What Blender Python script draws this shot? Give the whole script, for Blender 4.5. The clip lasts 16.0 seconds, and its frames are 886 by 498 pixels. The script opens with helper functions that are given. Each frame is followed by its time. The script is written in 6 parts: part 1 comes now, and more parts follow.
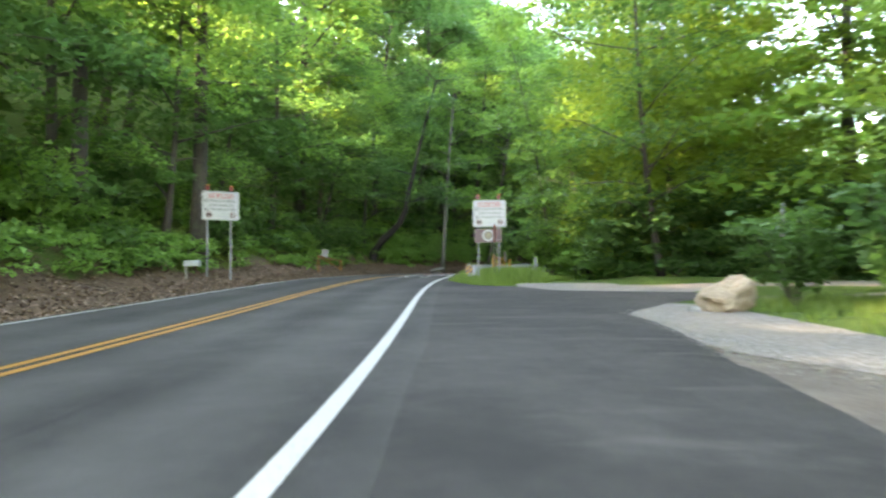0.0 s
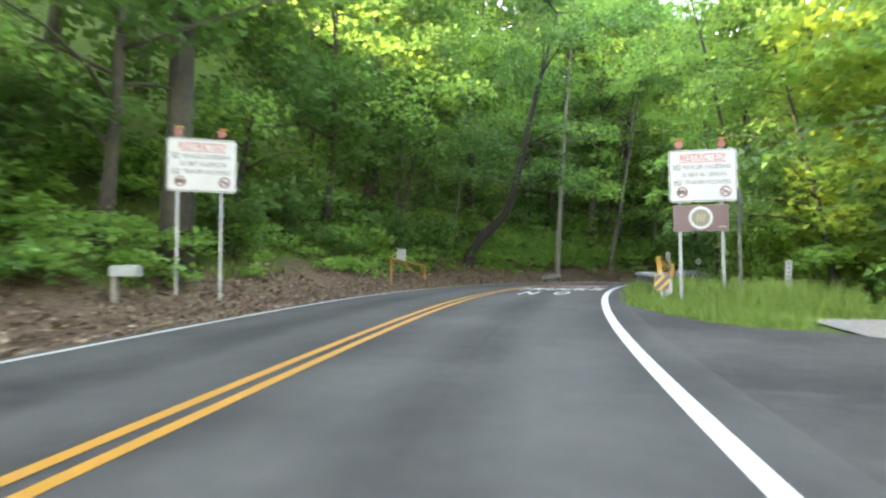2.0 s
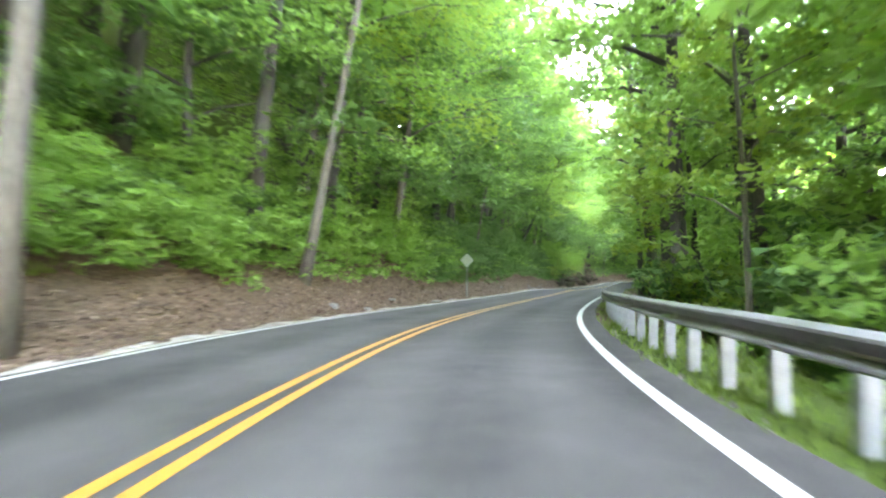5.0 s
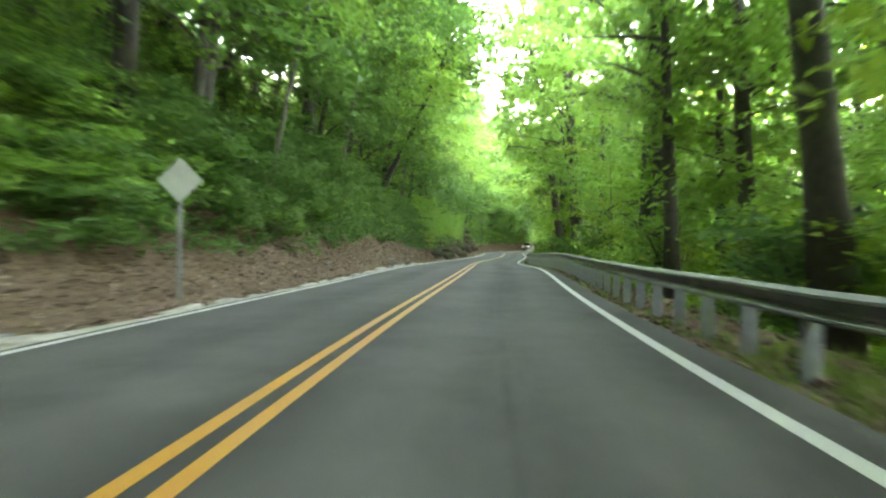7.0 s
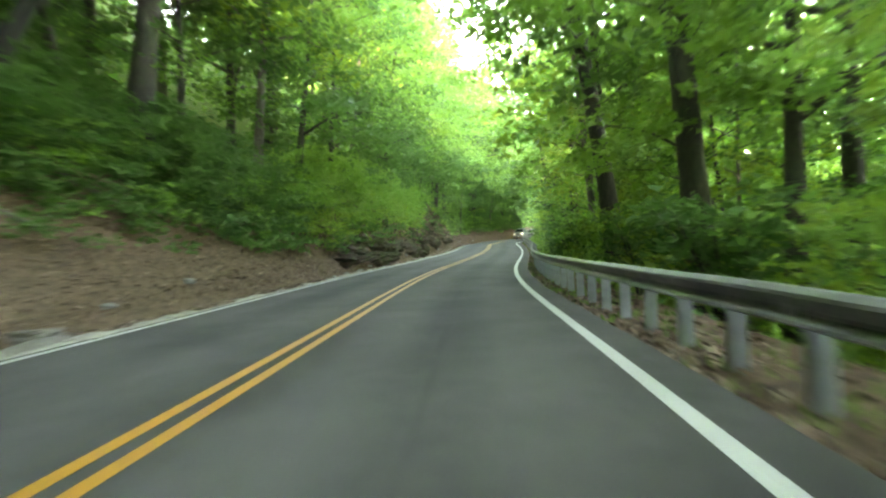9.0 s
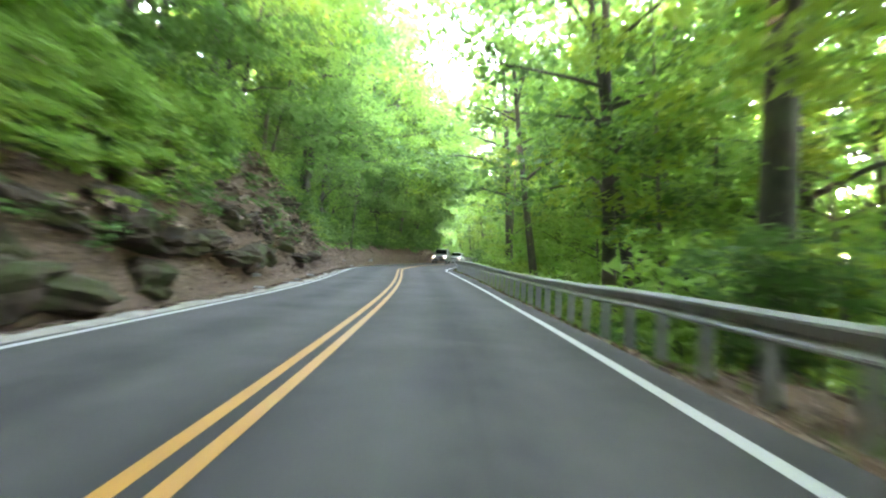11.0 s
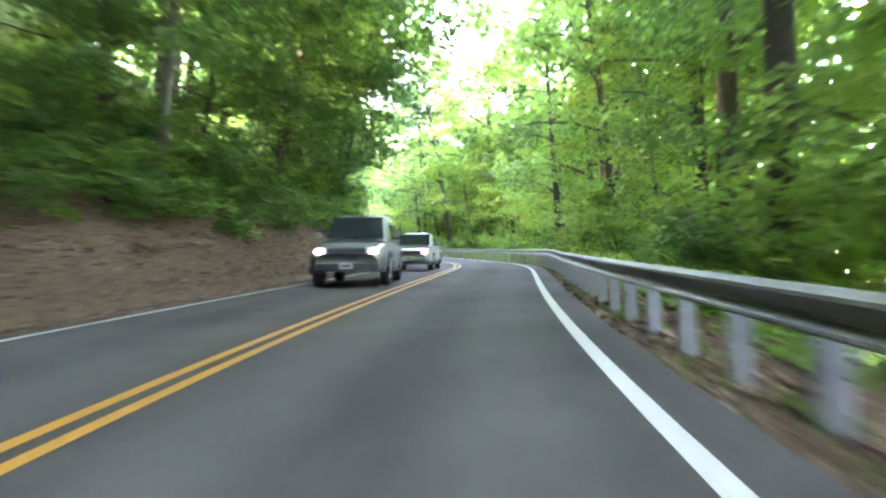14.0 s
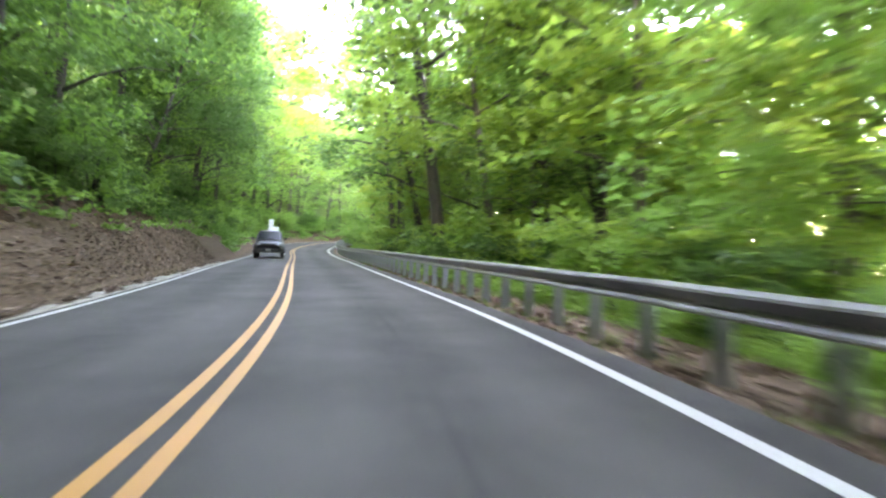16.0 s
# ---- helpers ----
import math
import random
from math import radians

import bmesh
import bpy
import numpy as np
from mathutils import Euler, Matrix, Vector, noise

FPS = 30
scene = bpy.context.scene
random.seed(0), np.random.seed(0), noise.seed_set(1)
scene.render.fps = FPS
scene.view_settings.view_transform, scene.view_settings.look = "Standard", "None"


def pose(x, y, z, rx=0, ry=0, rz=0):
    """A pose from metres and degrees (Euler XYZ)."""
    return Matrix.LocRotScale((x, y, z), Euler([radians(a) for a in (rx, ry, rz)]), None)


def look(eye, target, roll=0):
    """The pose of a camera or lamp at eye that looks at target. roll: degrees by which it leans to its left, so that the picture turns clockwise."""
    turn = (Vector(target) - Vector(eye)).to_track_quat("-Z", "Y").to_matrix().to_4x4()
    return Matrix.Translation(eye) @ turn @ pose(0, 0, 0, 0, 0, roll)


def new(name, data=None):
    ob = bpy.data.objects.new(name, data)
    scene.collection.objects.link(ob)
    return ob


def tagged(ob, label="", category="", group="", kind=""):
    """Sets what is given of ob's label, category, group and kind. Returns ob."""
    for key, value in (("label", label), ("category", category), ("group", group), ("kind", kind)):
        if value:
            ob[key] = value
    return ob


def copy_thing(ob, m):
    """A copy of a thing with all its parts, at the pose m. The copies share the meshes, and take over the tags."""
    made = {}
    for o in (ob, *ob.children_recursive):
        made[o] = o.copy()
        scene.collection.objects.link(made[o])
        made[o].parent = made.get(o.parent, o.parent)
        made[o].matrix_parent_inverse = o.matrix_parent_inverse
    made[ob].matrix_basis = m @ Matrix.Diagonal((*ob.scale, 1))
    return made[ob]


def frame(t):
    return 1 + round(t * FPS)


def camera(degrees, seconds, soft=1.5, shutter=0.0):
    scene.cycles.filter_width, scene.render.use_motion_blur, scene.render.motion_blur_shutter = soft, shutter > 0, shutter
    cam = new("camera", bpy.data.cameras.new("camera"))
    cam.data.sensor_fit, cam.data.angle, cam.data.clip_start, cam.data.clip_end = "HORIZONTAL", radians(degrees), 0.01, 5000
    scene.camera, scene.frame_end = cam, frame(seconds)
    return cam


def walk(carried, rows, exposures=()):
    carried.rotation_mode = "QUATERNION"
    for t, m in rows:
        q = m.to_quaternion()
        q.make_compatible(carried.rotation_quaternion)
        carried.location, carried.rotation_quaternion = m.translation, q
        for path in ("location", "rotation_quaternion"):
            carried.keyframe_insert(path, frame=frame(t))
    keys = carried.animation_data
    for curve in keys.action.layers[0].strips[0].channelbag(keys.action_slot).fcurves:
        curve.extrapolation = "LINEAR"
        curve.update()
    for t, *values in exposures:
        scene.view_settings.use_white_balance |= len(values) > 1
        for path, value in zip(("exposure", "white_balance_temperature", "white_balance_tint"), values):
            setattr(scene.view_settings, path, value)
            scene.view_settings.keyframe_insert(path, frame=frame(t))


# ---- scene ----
cam = camera(71.7, 16.0, soft=2.2, shutter=0.45)
PATH = [
    (0, (4.119, -0.684, 0.935), (3.999, 1.311, 1.015), -0.5),
    (0.5, (3.713, 1.277, 1.010), (3.373, 3.246, 1.099), -0.5),
    (1, (3.082, 3.576, 1.075), (2.676, 5.533, 1.156), -0.4),
    (1.5, (2.466, 6.606, 1.146), (2.040, 8.558, 1.240), -0.2),
    (2, (1.813, 10.407, 1.215), (1.407, 12.363, 1.310), -0.2),
    (2.5, (1.226, 14.999, 1.355), (0.930, 16.976, 1.420), -0.3),
    (3, (0.984, 20.168, 1.500), (0.839, 22.160, 1.599), -0.7),
    (3.5, (1.056, 25.420, 1.710), (1.073, 27.419, 1.784), -0.8),
    (4, (1.748, 31.377, 1.854), (1.912, 33.369, 1.922), -0.5),
    (4.3, (2.294, 34.955, 1.908), (2.551, 36.937, 1.982), -0.4),
    (4.5, (2.771, 37.304, 1.947), (3.099, 39.275, 2.021), -0.3),
    (5, (4.235, 42.914, 1.970), (4.746, 44.845, 2.054), 0.4),
    (5.2, (4.944, 45.117, 1.963), (5.531, 47.027, 2.042), 0.6),
    (7.3, (15.876, 68.369, 1.733), (16.816, 70.134, 1.717), 0.5),
    (7.5, (17.443, 70.768, 1.746), (18.403, 72.523, 1.738), 0.2),
    (8, (21.379, 76.855, 1.744), (22.377, 78.588, 1.731), 0.0),
    (8.5, (25.454, 82.512, 1.828), (26.426, 84.260, 1.797), -1.2),
    (8.7, (27.051, 84.791, 1.853), (27.987, 86.558, 1.809), -1.8),
    (10.8, (45.062, 114.073, 1.468), (46.251, 115.680, 1.498), 0.9),
    (11, (47.352, 117.233, 1.459), (48.556, 118.830, 1.494), 2.7),
    (11.5, (53.142, 125.322, 1.475), (54.367, 126.903, 1.509), 3.2),
    (12, (59.185, 133.556, 1.499), (60.421, 135.127, 1.530), 1.5),
    (12.5, (64.755, 141.608, 1.653), (66.011, 143.164, 1.668), 0.4),
    (13, (70.219, 149.457, 1.723), (71.503, 150.991, 1.719), 0.1),
    (13.5, (76.336, 156.934, 1.620), (77.657, 158.436, 1.623), -0.6),
    (14, (82.858, 163.919, 1.767), (84.231, 165.373, 1.775), -0.7),
    (14.5, (89.778, 170.328, 1.868), (91.226, 171.708, 1.886), -0.1),
    (15, (96.860, 176.586, 1.966), (98.347, 177.924, 1.984), 0.3),
    (15.5, (103.723, 183.103, 2.026), (105.206, 184.445, 2.040), 0.5),
    (16, (109.972, 190.308, 2.070), (111.318, 191.787, 2.086), 1.4),
]
walk(cam, [(t, look(eye, target, roll)) for t, eye, target, roll in PATH],
     [(0.0, 5.0, 8800, 17), (1.0, 5.42, 8500, 26), (1.5, 5.5, 8600, 25), (2.5, 5.75, 9500, 19), (3.0, 6.18, 9500, 20), (3.5, 6.25, 9800, 15), (4.0, 6.6, 9700, 16), (5.0, 7.38, 9000, 28),
      (7.5, 7.12, 10900, 14), (8.5, 7.1, 10800, 13), (11.0, 7.2, 8600, 29), (11.5, 6.8, 9400, 21), (12.0, 7.15, 9100, 26), (13.0, 7.35, 9000, 26), (13.5, 7.45, 7700, 40), (14.0, 7.35, 7900, 35), (15.0, 7.0, 7800, 31), (15.5, 6.85, 8200, 32), (16.0, 6.55, 8900, 32)])

# ---- light ----
SUN_AZ, SUN_EL = -72.0, 27.0
world = bpy.data.worlds.new("sky")
scene.world = world
world.use_nodes = True
wn = world.node_tree.nodes
sky = wn.new("ShaderNodeTexSky")
sky.sky_type = "NISHITA"
sky.sun_disc = False
sky.sun_elevation = radians(SUN_EL)
sky.sun_rotation = radians(SUN_AZ)
world.node_tree.links.new(sky.outputs[0], wn["Background"].inputs[0])
wn["Background"].inputs[1].default_value = 0.15
sun = new("sun", bpy.data.lights.new("sun", "SUN"))
sun.data.energy = 3.0
sun.data.angle = radians(2.0)
sun.data.color = (1.0, 0.92, 0.78)
az, el = radians(SUN_AZ), radians(SUN_EL)
sun.matrix_world = look((60, 90, 80), (60 - math.sin(az) * math.cos(el), 90 - math.cos(az) * math.cos(el), 80 - math.sin(el)))

# ---- the road's line: curvature and height every 5 m from s = -10 ----
KAPPA = [0.0214, 0.0163, 0.0112, 0.006, 0.0002, -0.006, -0.0113, -0.0135, -0.0123, -0.011, -0.0114, -0.0127, -0.0125, -0.0103, -0.0083, -0.0069, -0.0054, -0.0036, -0.0025, -0.001, 0.0024, 0.0043, 0.0029, -0.0002, -0.004, -0.0065, -0.0063, -0.0038, -0.0004, 0.0018, 0.0019, 0.0015, 0.0017, 0.0029, 0.0027, -0.0004, -0.0055, -0.009, -0.011, -0.0118, -0.0103, -0.0071, -0.004, -0.0021, 0.0018, 0.009, 0.0166, 0.0193, 0.0158, 0.0098, 0.0044, 0.0008, -0.0008, -0.0009, -0.0001, 0.0007, 0.0011, 0.0013, 0.0015, -0.021, -0.021, -0.021, -0.021, -0.021, -0.021]
RISE = [-0.25, -0.15, -0.02, 0.12, 0.24, 0.39, 0.56, 0.74, 0.84, 0.9, 0.95, 0.95, 0.93, 0.9, 0.83, 0.77, 0.72, 0.71, 0.71, 0.72, 0.77, 0.79, 0.72, 0.63, 0.55, 0.49, 0.45, 0.42, 0.4, 0.4, 0.41, 0.4, 0.42, 0.47, 0.58, 0.65, 0.7, 0.67, 0.65, 0.72, 0.8, 0.86, 0.9, 0.95, 0.99, 1.03, 1.01, 1.03, 1.05, 1.11, 1.16, 1.22, 1.3, 1.37, 1.44, 1.49, 1.55, 1.62, 1.78, 2.0, 2.3, 2.6, 2.9, 3.15, 3.35]
KNOTS = np.arange(len(KAPPA)) * 5.0 - 10.0
SS = np.arange(-140.0, 460.0, 1.0)
_k = np.interp(SS, KNOTS, KAPPA, left=0.0, right=0.0)
_th = np.concatenate([[0], np.cumsum((_k[1:] + _k[:-1]) / 2)])
_th -= np.interp(0, SS, _th)
_tm = (_th[1:] + _th[:-1]) / 2
_x = np.concatenate([[0], np.cumsum(-np.sin(_tm))])
_y = np.concatenate([[0], np.cumsum(np.cos(_tm))])
_x -= np.interp(0, SS, _x)
_y -= np.interp(0, SS, _y)
_z = np.interp(SS, KNOTS, RISE)
_z = np.convolve(np.pad(_z, 3, mode="edge"), np.ones(7) / 7, mode="valid")
W_RIGHT, W_LEFT = 3.2, 2.93


def heading(s):
    return float(np.interp(s, SS, _th))


def road_z(s):
    return float(np.interp(s, SS, _z))


def at(s, lat, up=0.0):
    """The place s metres along the yellow line, lat metres to its right, up metres over the road."""
    t = heading(s)
    return Vector((float(np.interp(s, SS, _x)) + lat * math.cos(t), float(np.interp(s, SS, _y)) + lat * math.sin(t), road_z(s) + up))


def smooth(a, b, v):
    t = min(1.0, max(0.0, (v - a) / (b - a)))
    return t * t * (3 - 2 * t)


def ground_up(s, lat):
    """The ground's height over the road at that place."""
    n = noise.noise(Vector((s * 0.21, lat * 0.21, 0.0)))
    n2 = noise.noise(Vector((s * 0.7, lat * 0.7, 5.0)))
    if lat < 0:
        if lat > -3.1:
            return -0.06
        b = float(np.interp(s, [-60, 20, 45, 66, 85, 97, 110, 120, 129, 160, 172, 200, 300], [0.3, 0.35, 0.5, 0.85, 0.9, 1.35, 1.35, 1.0, 1.7, 1.7, 1.3, 1.3, 0.9]))
        hb = float(np.interp(s, [-60, 20, 45, 66, 85, 97, 110, 120, 129, 160, 172, 200, 300], [0.5, 0.6, 0.9, 1.5, 1.5, 2.9, 2.9, 1.7, 3.6, 4.6, 1.3, 1.0, 1.5]))
        v = max(0.0, -lat - 3.9)
        h = min(v * b, hb) + max(0.0, v - hb / b) * (0.74 + 0.32 * smooth(40, 55, s) * smooth(110, 95, s))
        cap = 28.0 + 10.0 * smooth(28, 60, s)
        h = h if h < cap else cap + (h - cap) * 0.2
        return -0.05 + h + (0.5 * n * min(1.0, v / 6) + 0.16 * n2 * min(1.0, v / 1.0)) * min(1.0, v)
    u = lat - 3.72
    if u <= 0:
        return -0.06
    k = smooth(24, 52, s)
    d = max(0.0, u - 1.5)
    drop = d * 0.52 * k
    drop = drop if drop < 13 else 13 + (drop - 13) * 0.1
    drop += min(1.6, max(0.0, u - 0.15) * 1.3) * smooth(137, 142, s) * smooth(166, 160, s)
    return -0.055 - drop if s < 24 and lat < 10 else -0.055 - drop + (0.35 * n * min(1.0, d / 5) + 0.07 * n2) * min(1.0, d)


def on_ground(s, lat, sink=0.0):
    return at(s, lat, ground_up(s, lat) - sink)

# ---- materials ----
def mat(name):
    m = bpy.data.materials.new(name)
    m.use_nodes = True
    nt = m.node_tree
    return m, nt, nt.nodes["Principled BSDF"]


def node(nt, kind, **values):
    n = nt.nodes.new(kind)
    for key, value in values.items():
        n.inputs[key.replace("_", " ")].default_value = value
    return n


def ramp(nt, src, stops):
    r = nt.nodes.new("ShaderNodeValToRGB")
    el_ = r.color_ramp.elements
    while len(el_) < len(stops):
        el_.new(0.5)
    for e, (p, c) in zip(el_, stops):
        e.position, e.color = p, (*c, 1)
    nt.links.new(src, r.inputs[0])
    return r.outputs[0]


def coords(nt):
    return nt.nodes.new("ShaderNodeTexCoord").outputs["Object"]


def tex(nt, scale, detail=4.0, rough=0.6, vec=None, kind="noise"):
    if kind == "voronoi":
        n = nt.nodes.new("ShaderNodeTexVoronoi")
    else:
        n = nt.nodes.new("ShaderNodeTexNoise")
        n.inputs["Detail"].default_value = detail
        n.inputs["Roughness"].default_value = rough
    n.inputs["Scale"].default_value = scale
    nt.links.new(vec if vec is not None else coords(nt), n.inputs["Vector"])
    return n.outputs[0]


def mix(nt, fac, a, b, blend="MIX"):
    n = nt.nodes.new("ShaderNodeMix")
    n.data_type, n.blend_type = "RGBA", blend
    for sock, v in ((n.inputs[0], fac), (n.inputs[6], a), (n.inputs[7], b)):
        if isinstance(v, (int, float)):
            sock.default_value = v
        elif isinstance(v, tuple):
            sock.default_value = (*v, 1)
        else:
            nt.links.new(v, sock)
    return n.outputs[2]


def bump(nt, bsdf, height, strength=0.3, distance=0.02):
    b = node(nt, "ShaderNodeBump", Strength=strength, Distance=distance)
    nt.links.new(height, b.inputs["Height"])
    nt.links.new(b.outputs[0], bsdf.inputs["Normal"])


def simple(name, c1, c2, scale=8.0, rough=0.7, metal=0.0, bumps=0.2, dist=0.01, fine=60.0):
    m, nt, p = mat(name)
    a, b = tex(nt, scale), tex(nt, fine)
    col = ramp(nt, a, [(0.3, c1), (0.7, c2)])
    col = mix(nt, 0.35, col, ramp(nt, b, [(0.3, tuple(v * 0.6 for v in c1)), (0.7, tuple(min(1, v * 1.25) for v in c2))]))
    nt.links.new(col, p.inputs["Base Color"])
    p.inputs["Roughness"].default_value = rough
    p.inputs["Metallic"].default_value = metal
    bump(nt, p, b, bumps, dist)
    return m


def asphalt(name, dark, pale, tracks=False):
    m, nt, p = mat(name)
    grain = tex(nt, 90.0, 3.0, 0.7)
    patch = tex(nt, 0.5, 5.0, 0.65)
    mid = tex(nt, 5.0, 4.0, 0.6)
    col = ramp(nt, patch, [(0.3, dark), (0.72, pale)])
    col = mix(nt, 0.35, col, ramp(nt, grain, [(0.35, tuple(v * 0.45 for v in dark)), (0.7, tuple(v * 1.7 for v in pale))]))
    col = mix(nt, 0.25, col, ramp(nt, mid, [(0.35, tuple(v * 0.7 for v in dark)), (0.65, pale)]))
    stain = ramp(nt, tex(nt, 0.28, 5.0, 0.7), [(0.42, (0, 0, 0)), (0.58, (0.65, 0.65, 0.65))])
    col = mix(nt, stain, col, tuple(v * 0.55 for v in dark))
    if tracks:
        across = nt.nodes.new("ShaderNodeAttribute")
        across.attribute_name = "wheel_path"
        f = nt.nodes.new("ShaderNodeMath")
        f.operation = "MULTIPLY"
        nt.links.new(across.outputs["Fac"], f.inputs[0])
        nt.links.new(tex(nt, 0.8, 4.0, 0.6), f.inputs[1])
        col = mix(nt, f.outputs[0], col, tuple(v * 1.65 for v in pale))
        seam = nt.nodes.new("ShaderNodeAttribute")
        seam.attribute_name = "seam"
        g = nt.nodes.new("ShaderNodeMath")
        g.operation = "MULTIPLY"
        nt.links.new(seam.outputs["Fac"], g.inputs[0])
        nt.links.new(ramp(nt, tex(nt, 0.35, 3.0), [(0.42, (0, 0, 0)), (0.6, (0.45, 0.45, 0.45))]), g.inputs[1])
        col = mix(nt, g.outputs[0], col, tuple(v * 0.45 for v in dark))
    else:
        tc = nt.nodes.new("ShaderNodeTexCoord")
        mp = nt.nodes.new("ShaderNodeMapping")
        mp.inputs["Scale"].default_value = (0.35, 1.6, 1)
        mp.inputs["Rotation"].default_value = (0, 0, 0.5)
        nt.links.new(tc.outputs["Object"], mp.inputs[0])
        col = mix(nt, ramp(nt, tex(nt, 1.5, 5.0, 0.7, mp.outputs[0]), [(0.56, (0, 0, 0)), (0.74, (0.5, 0.5, 0.5))]), col, (0.12, 0.105, 0.09))
    nt.links.new(col, p.inputs["Base Color"])
    p.inputs["Roughness"].default_value = 0.82
    p.inputs["Specular IOR Level"].default_value = 0.16
    bump(nt, p, grain, 0.5, 0.008)
    return m


def paint(name, colour, under):
    m, nt, p = mat(name)
    wear = tex(nt, 26.0, 6.0, 0.75)
    big = tex(nt, 1.3, 3.0)
    f = ramp(nt, wear, [(0.28, (0.75, 0.75, 0.75)), (0.46, (0, 0, 0))])
    col = mix(nt, f, mix(nt, ramp(nt, big, [(0.3, (0, 0, 0)), (0.8, (0.25, 0.25, 0.25))]), colour, tuple(v * 0.7 for v in colour)), under)
    nt.links.new(col, p.inputs["Base Color"])
    p.inputs["Roughness"].default_value = 0.6
    bump(nt, p, wear, 0.2, 0.004)
    return m


def leaf_material(name, dark, light, glow):
    """A thin leaf: it reflects one green and lets a yellower green through."""
    m, nt, p = mat(name)
    geo = nt.nodes.new("ShaderNodeNewGeometry")
    info = nt.nodes.new("ShaderNodeObjectInfo")
    col = ramp(nt, geo.outputs["Random Per Island"], [(0.0, dark), (0.7, light), (1.0, tuple(v * 1.35 for v in light))])
    col = mix(nt, ramp(nt, info.outputs["Random"], [(0, (0, 0, 0)), (1, (0.55, 0.55, 0.55))]), col, tuple(v * w for v, w in zip(light, (1.35, 1.05, 0.7))))
    nt.links.new(col, p.inputs["Base Color"])
    p.inputs["Roughness"].default_value = 0.55
    p.inputs["Specular IOR Level"].default_value = 0.3
    tr = nt.nodes.new("ShaderNodeBsdfTranslucent")
    nt.links.new(mix(nt, 0.5, col, glow), tr.inputs[0])
    sh = nt.nodes.new("ShaderNodeMixShader")
    sh.inputs[0].default_value = 0.52
    nt.links.new(p.outputs[0], sh.inputs[1])
    nt.links.new(tr.outputs[0], sh.inputs[2])
    nt.links.new(sh.outputs[0], nt.nodes["Material Output"].inputs[0])
    return m


def bark(name, dark, pale, lichen):
    m, nt, p = mat(name)
    tc = nt.nodes.new("ShaderNodeTexCoord")
    mp = nt.nodes.new("ShaderNodeMapping")
    mp.inputs["Scale"].default_value = (1, 1, 0.22)
    nt.links.new(tc.outputs["Object"], mp.inputs[0])
    ridge = tex(nt, 22.0, 5.0, 0.7, mp.outputs[0])
    moss = tex(nt, 1.6, 4.0, 0.6)
    col = ramp(nt, ridge, [(0.3, dark), (0.7, pale)])
    col = mix(nt, ramp(nt, moss, [(0.5, (0, 0, 0)), (0.68, (0.7, 0.7, 0.7))]), col, lichen)
    nt.links.new(col, p.inputs["Base Color"])
    p.inputs["Roughness"].default_value = 0.9
    bump(nt, p, ridge, 0.9, 0.03)
    return m


def ground_material():
    """Leaf litter, earth and low green, mixed by the mesh's own attribute of growth."""
    m, nt, p = mat("woodland_ground")
    at_ = nt.nodes.new("ShaderNodeAttribute")
    at_.attribute_name = "growth"
    big, mid, fine = tex(nt, 0.6, 5.0), tex(nt, 4.0, 5.0, 0.7), tex(nt, 22.0, 4.0, 0.7)
    cells = tex(nt, 13.0, kind="voronoi")
    litter = ramp(nt, mid, [(0.3, (0.0253, 0.0184, 0.0115)), (0.5, (0.0862, 0.0552, 0.0345)), (0.72, (0.161, 0.103, 0.0655))])
    litter = mix(nt, 0.5, litter, ramp(nt, cells, [(0.0, (0.0207, 0.0138, 0.0092)), (0.45, (0.0978, 0.0621, 0.0391)), (0.8, (0.184, 0.124, 0.0828))]))
    green = ramp(nt, fine, [(0.3, (0.02, 0.035, 0.008)), (0.7, (0.09, 0.14, 0.03))])
    f = nt.nodes.new("ShaderNodeMath")
    f.operation = "MULTIPLY_ADD"
    nt.links.new(big, f.inputs[0])
    f.inputs[1].default_value = 1.1
    nt.links.new(at_.outputs["Fac"], f.inputs[2])
    g = ramp(nt, f.outputs[0], [(0.72, (0, 0, 0)), (0.95, (1, 1, 1))])
    nt.links.new(mix(nt, g, litter, green), p.inputs["Base Color"])
    p.inputs["Roughness"].default_value = 0.95
    p.inputs["Specular IOR Level"].default_value = 0.1
    bump(nt, p, fine, 0.6, 0.04)
    return m


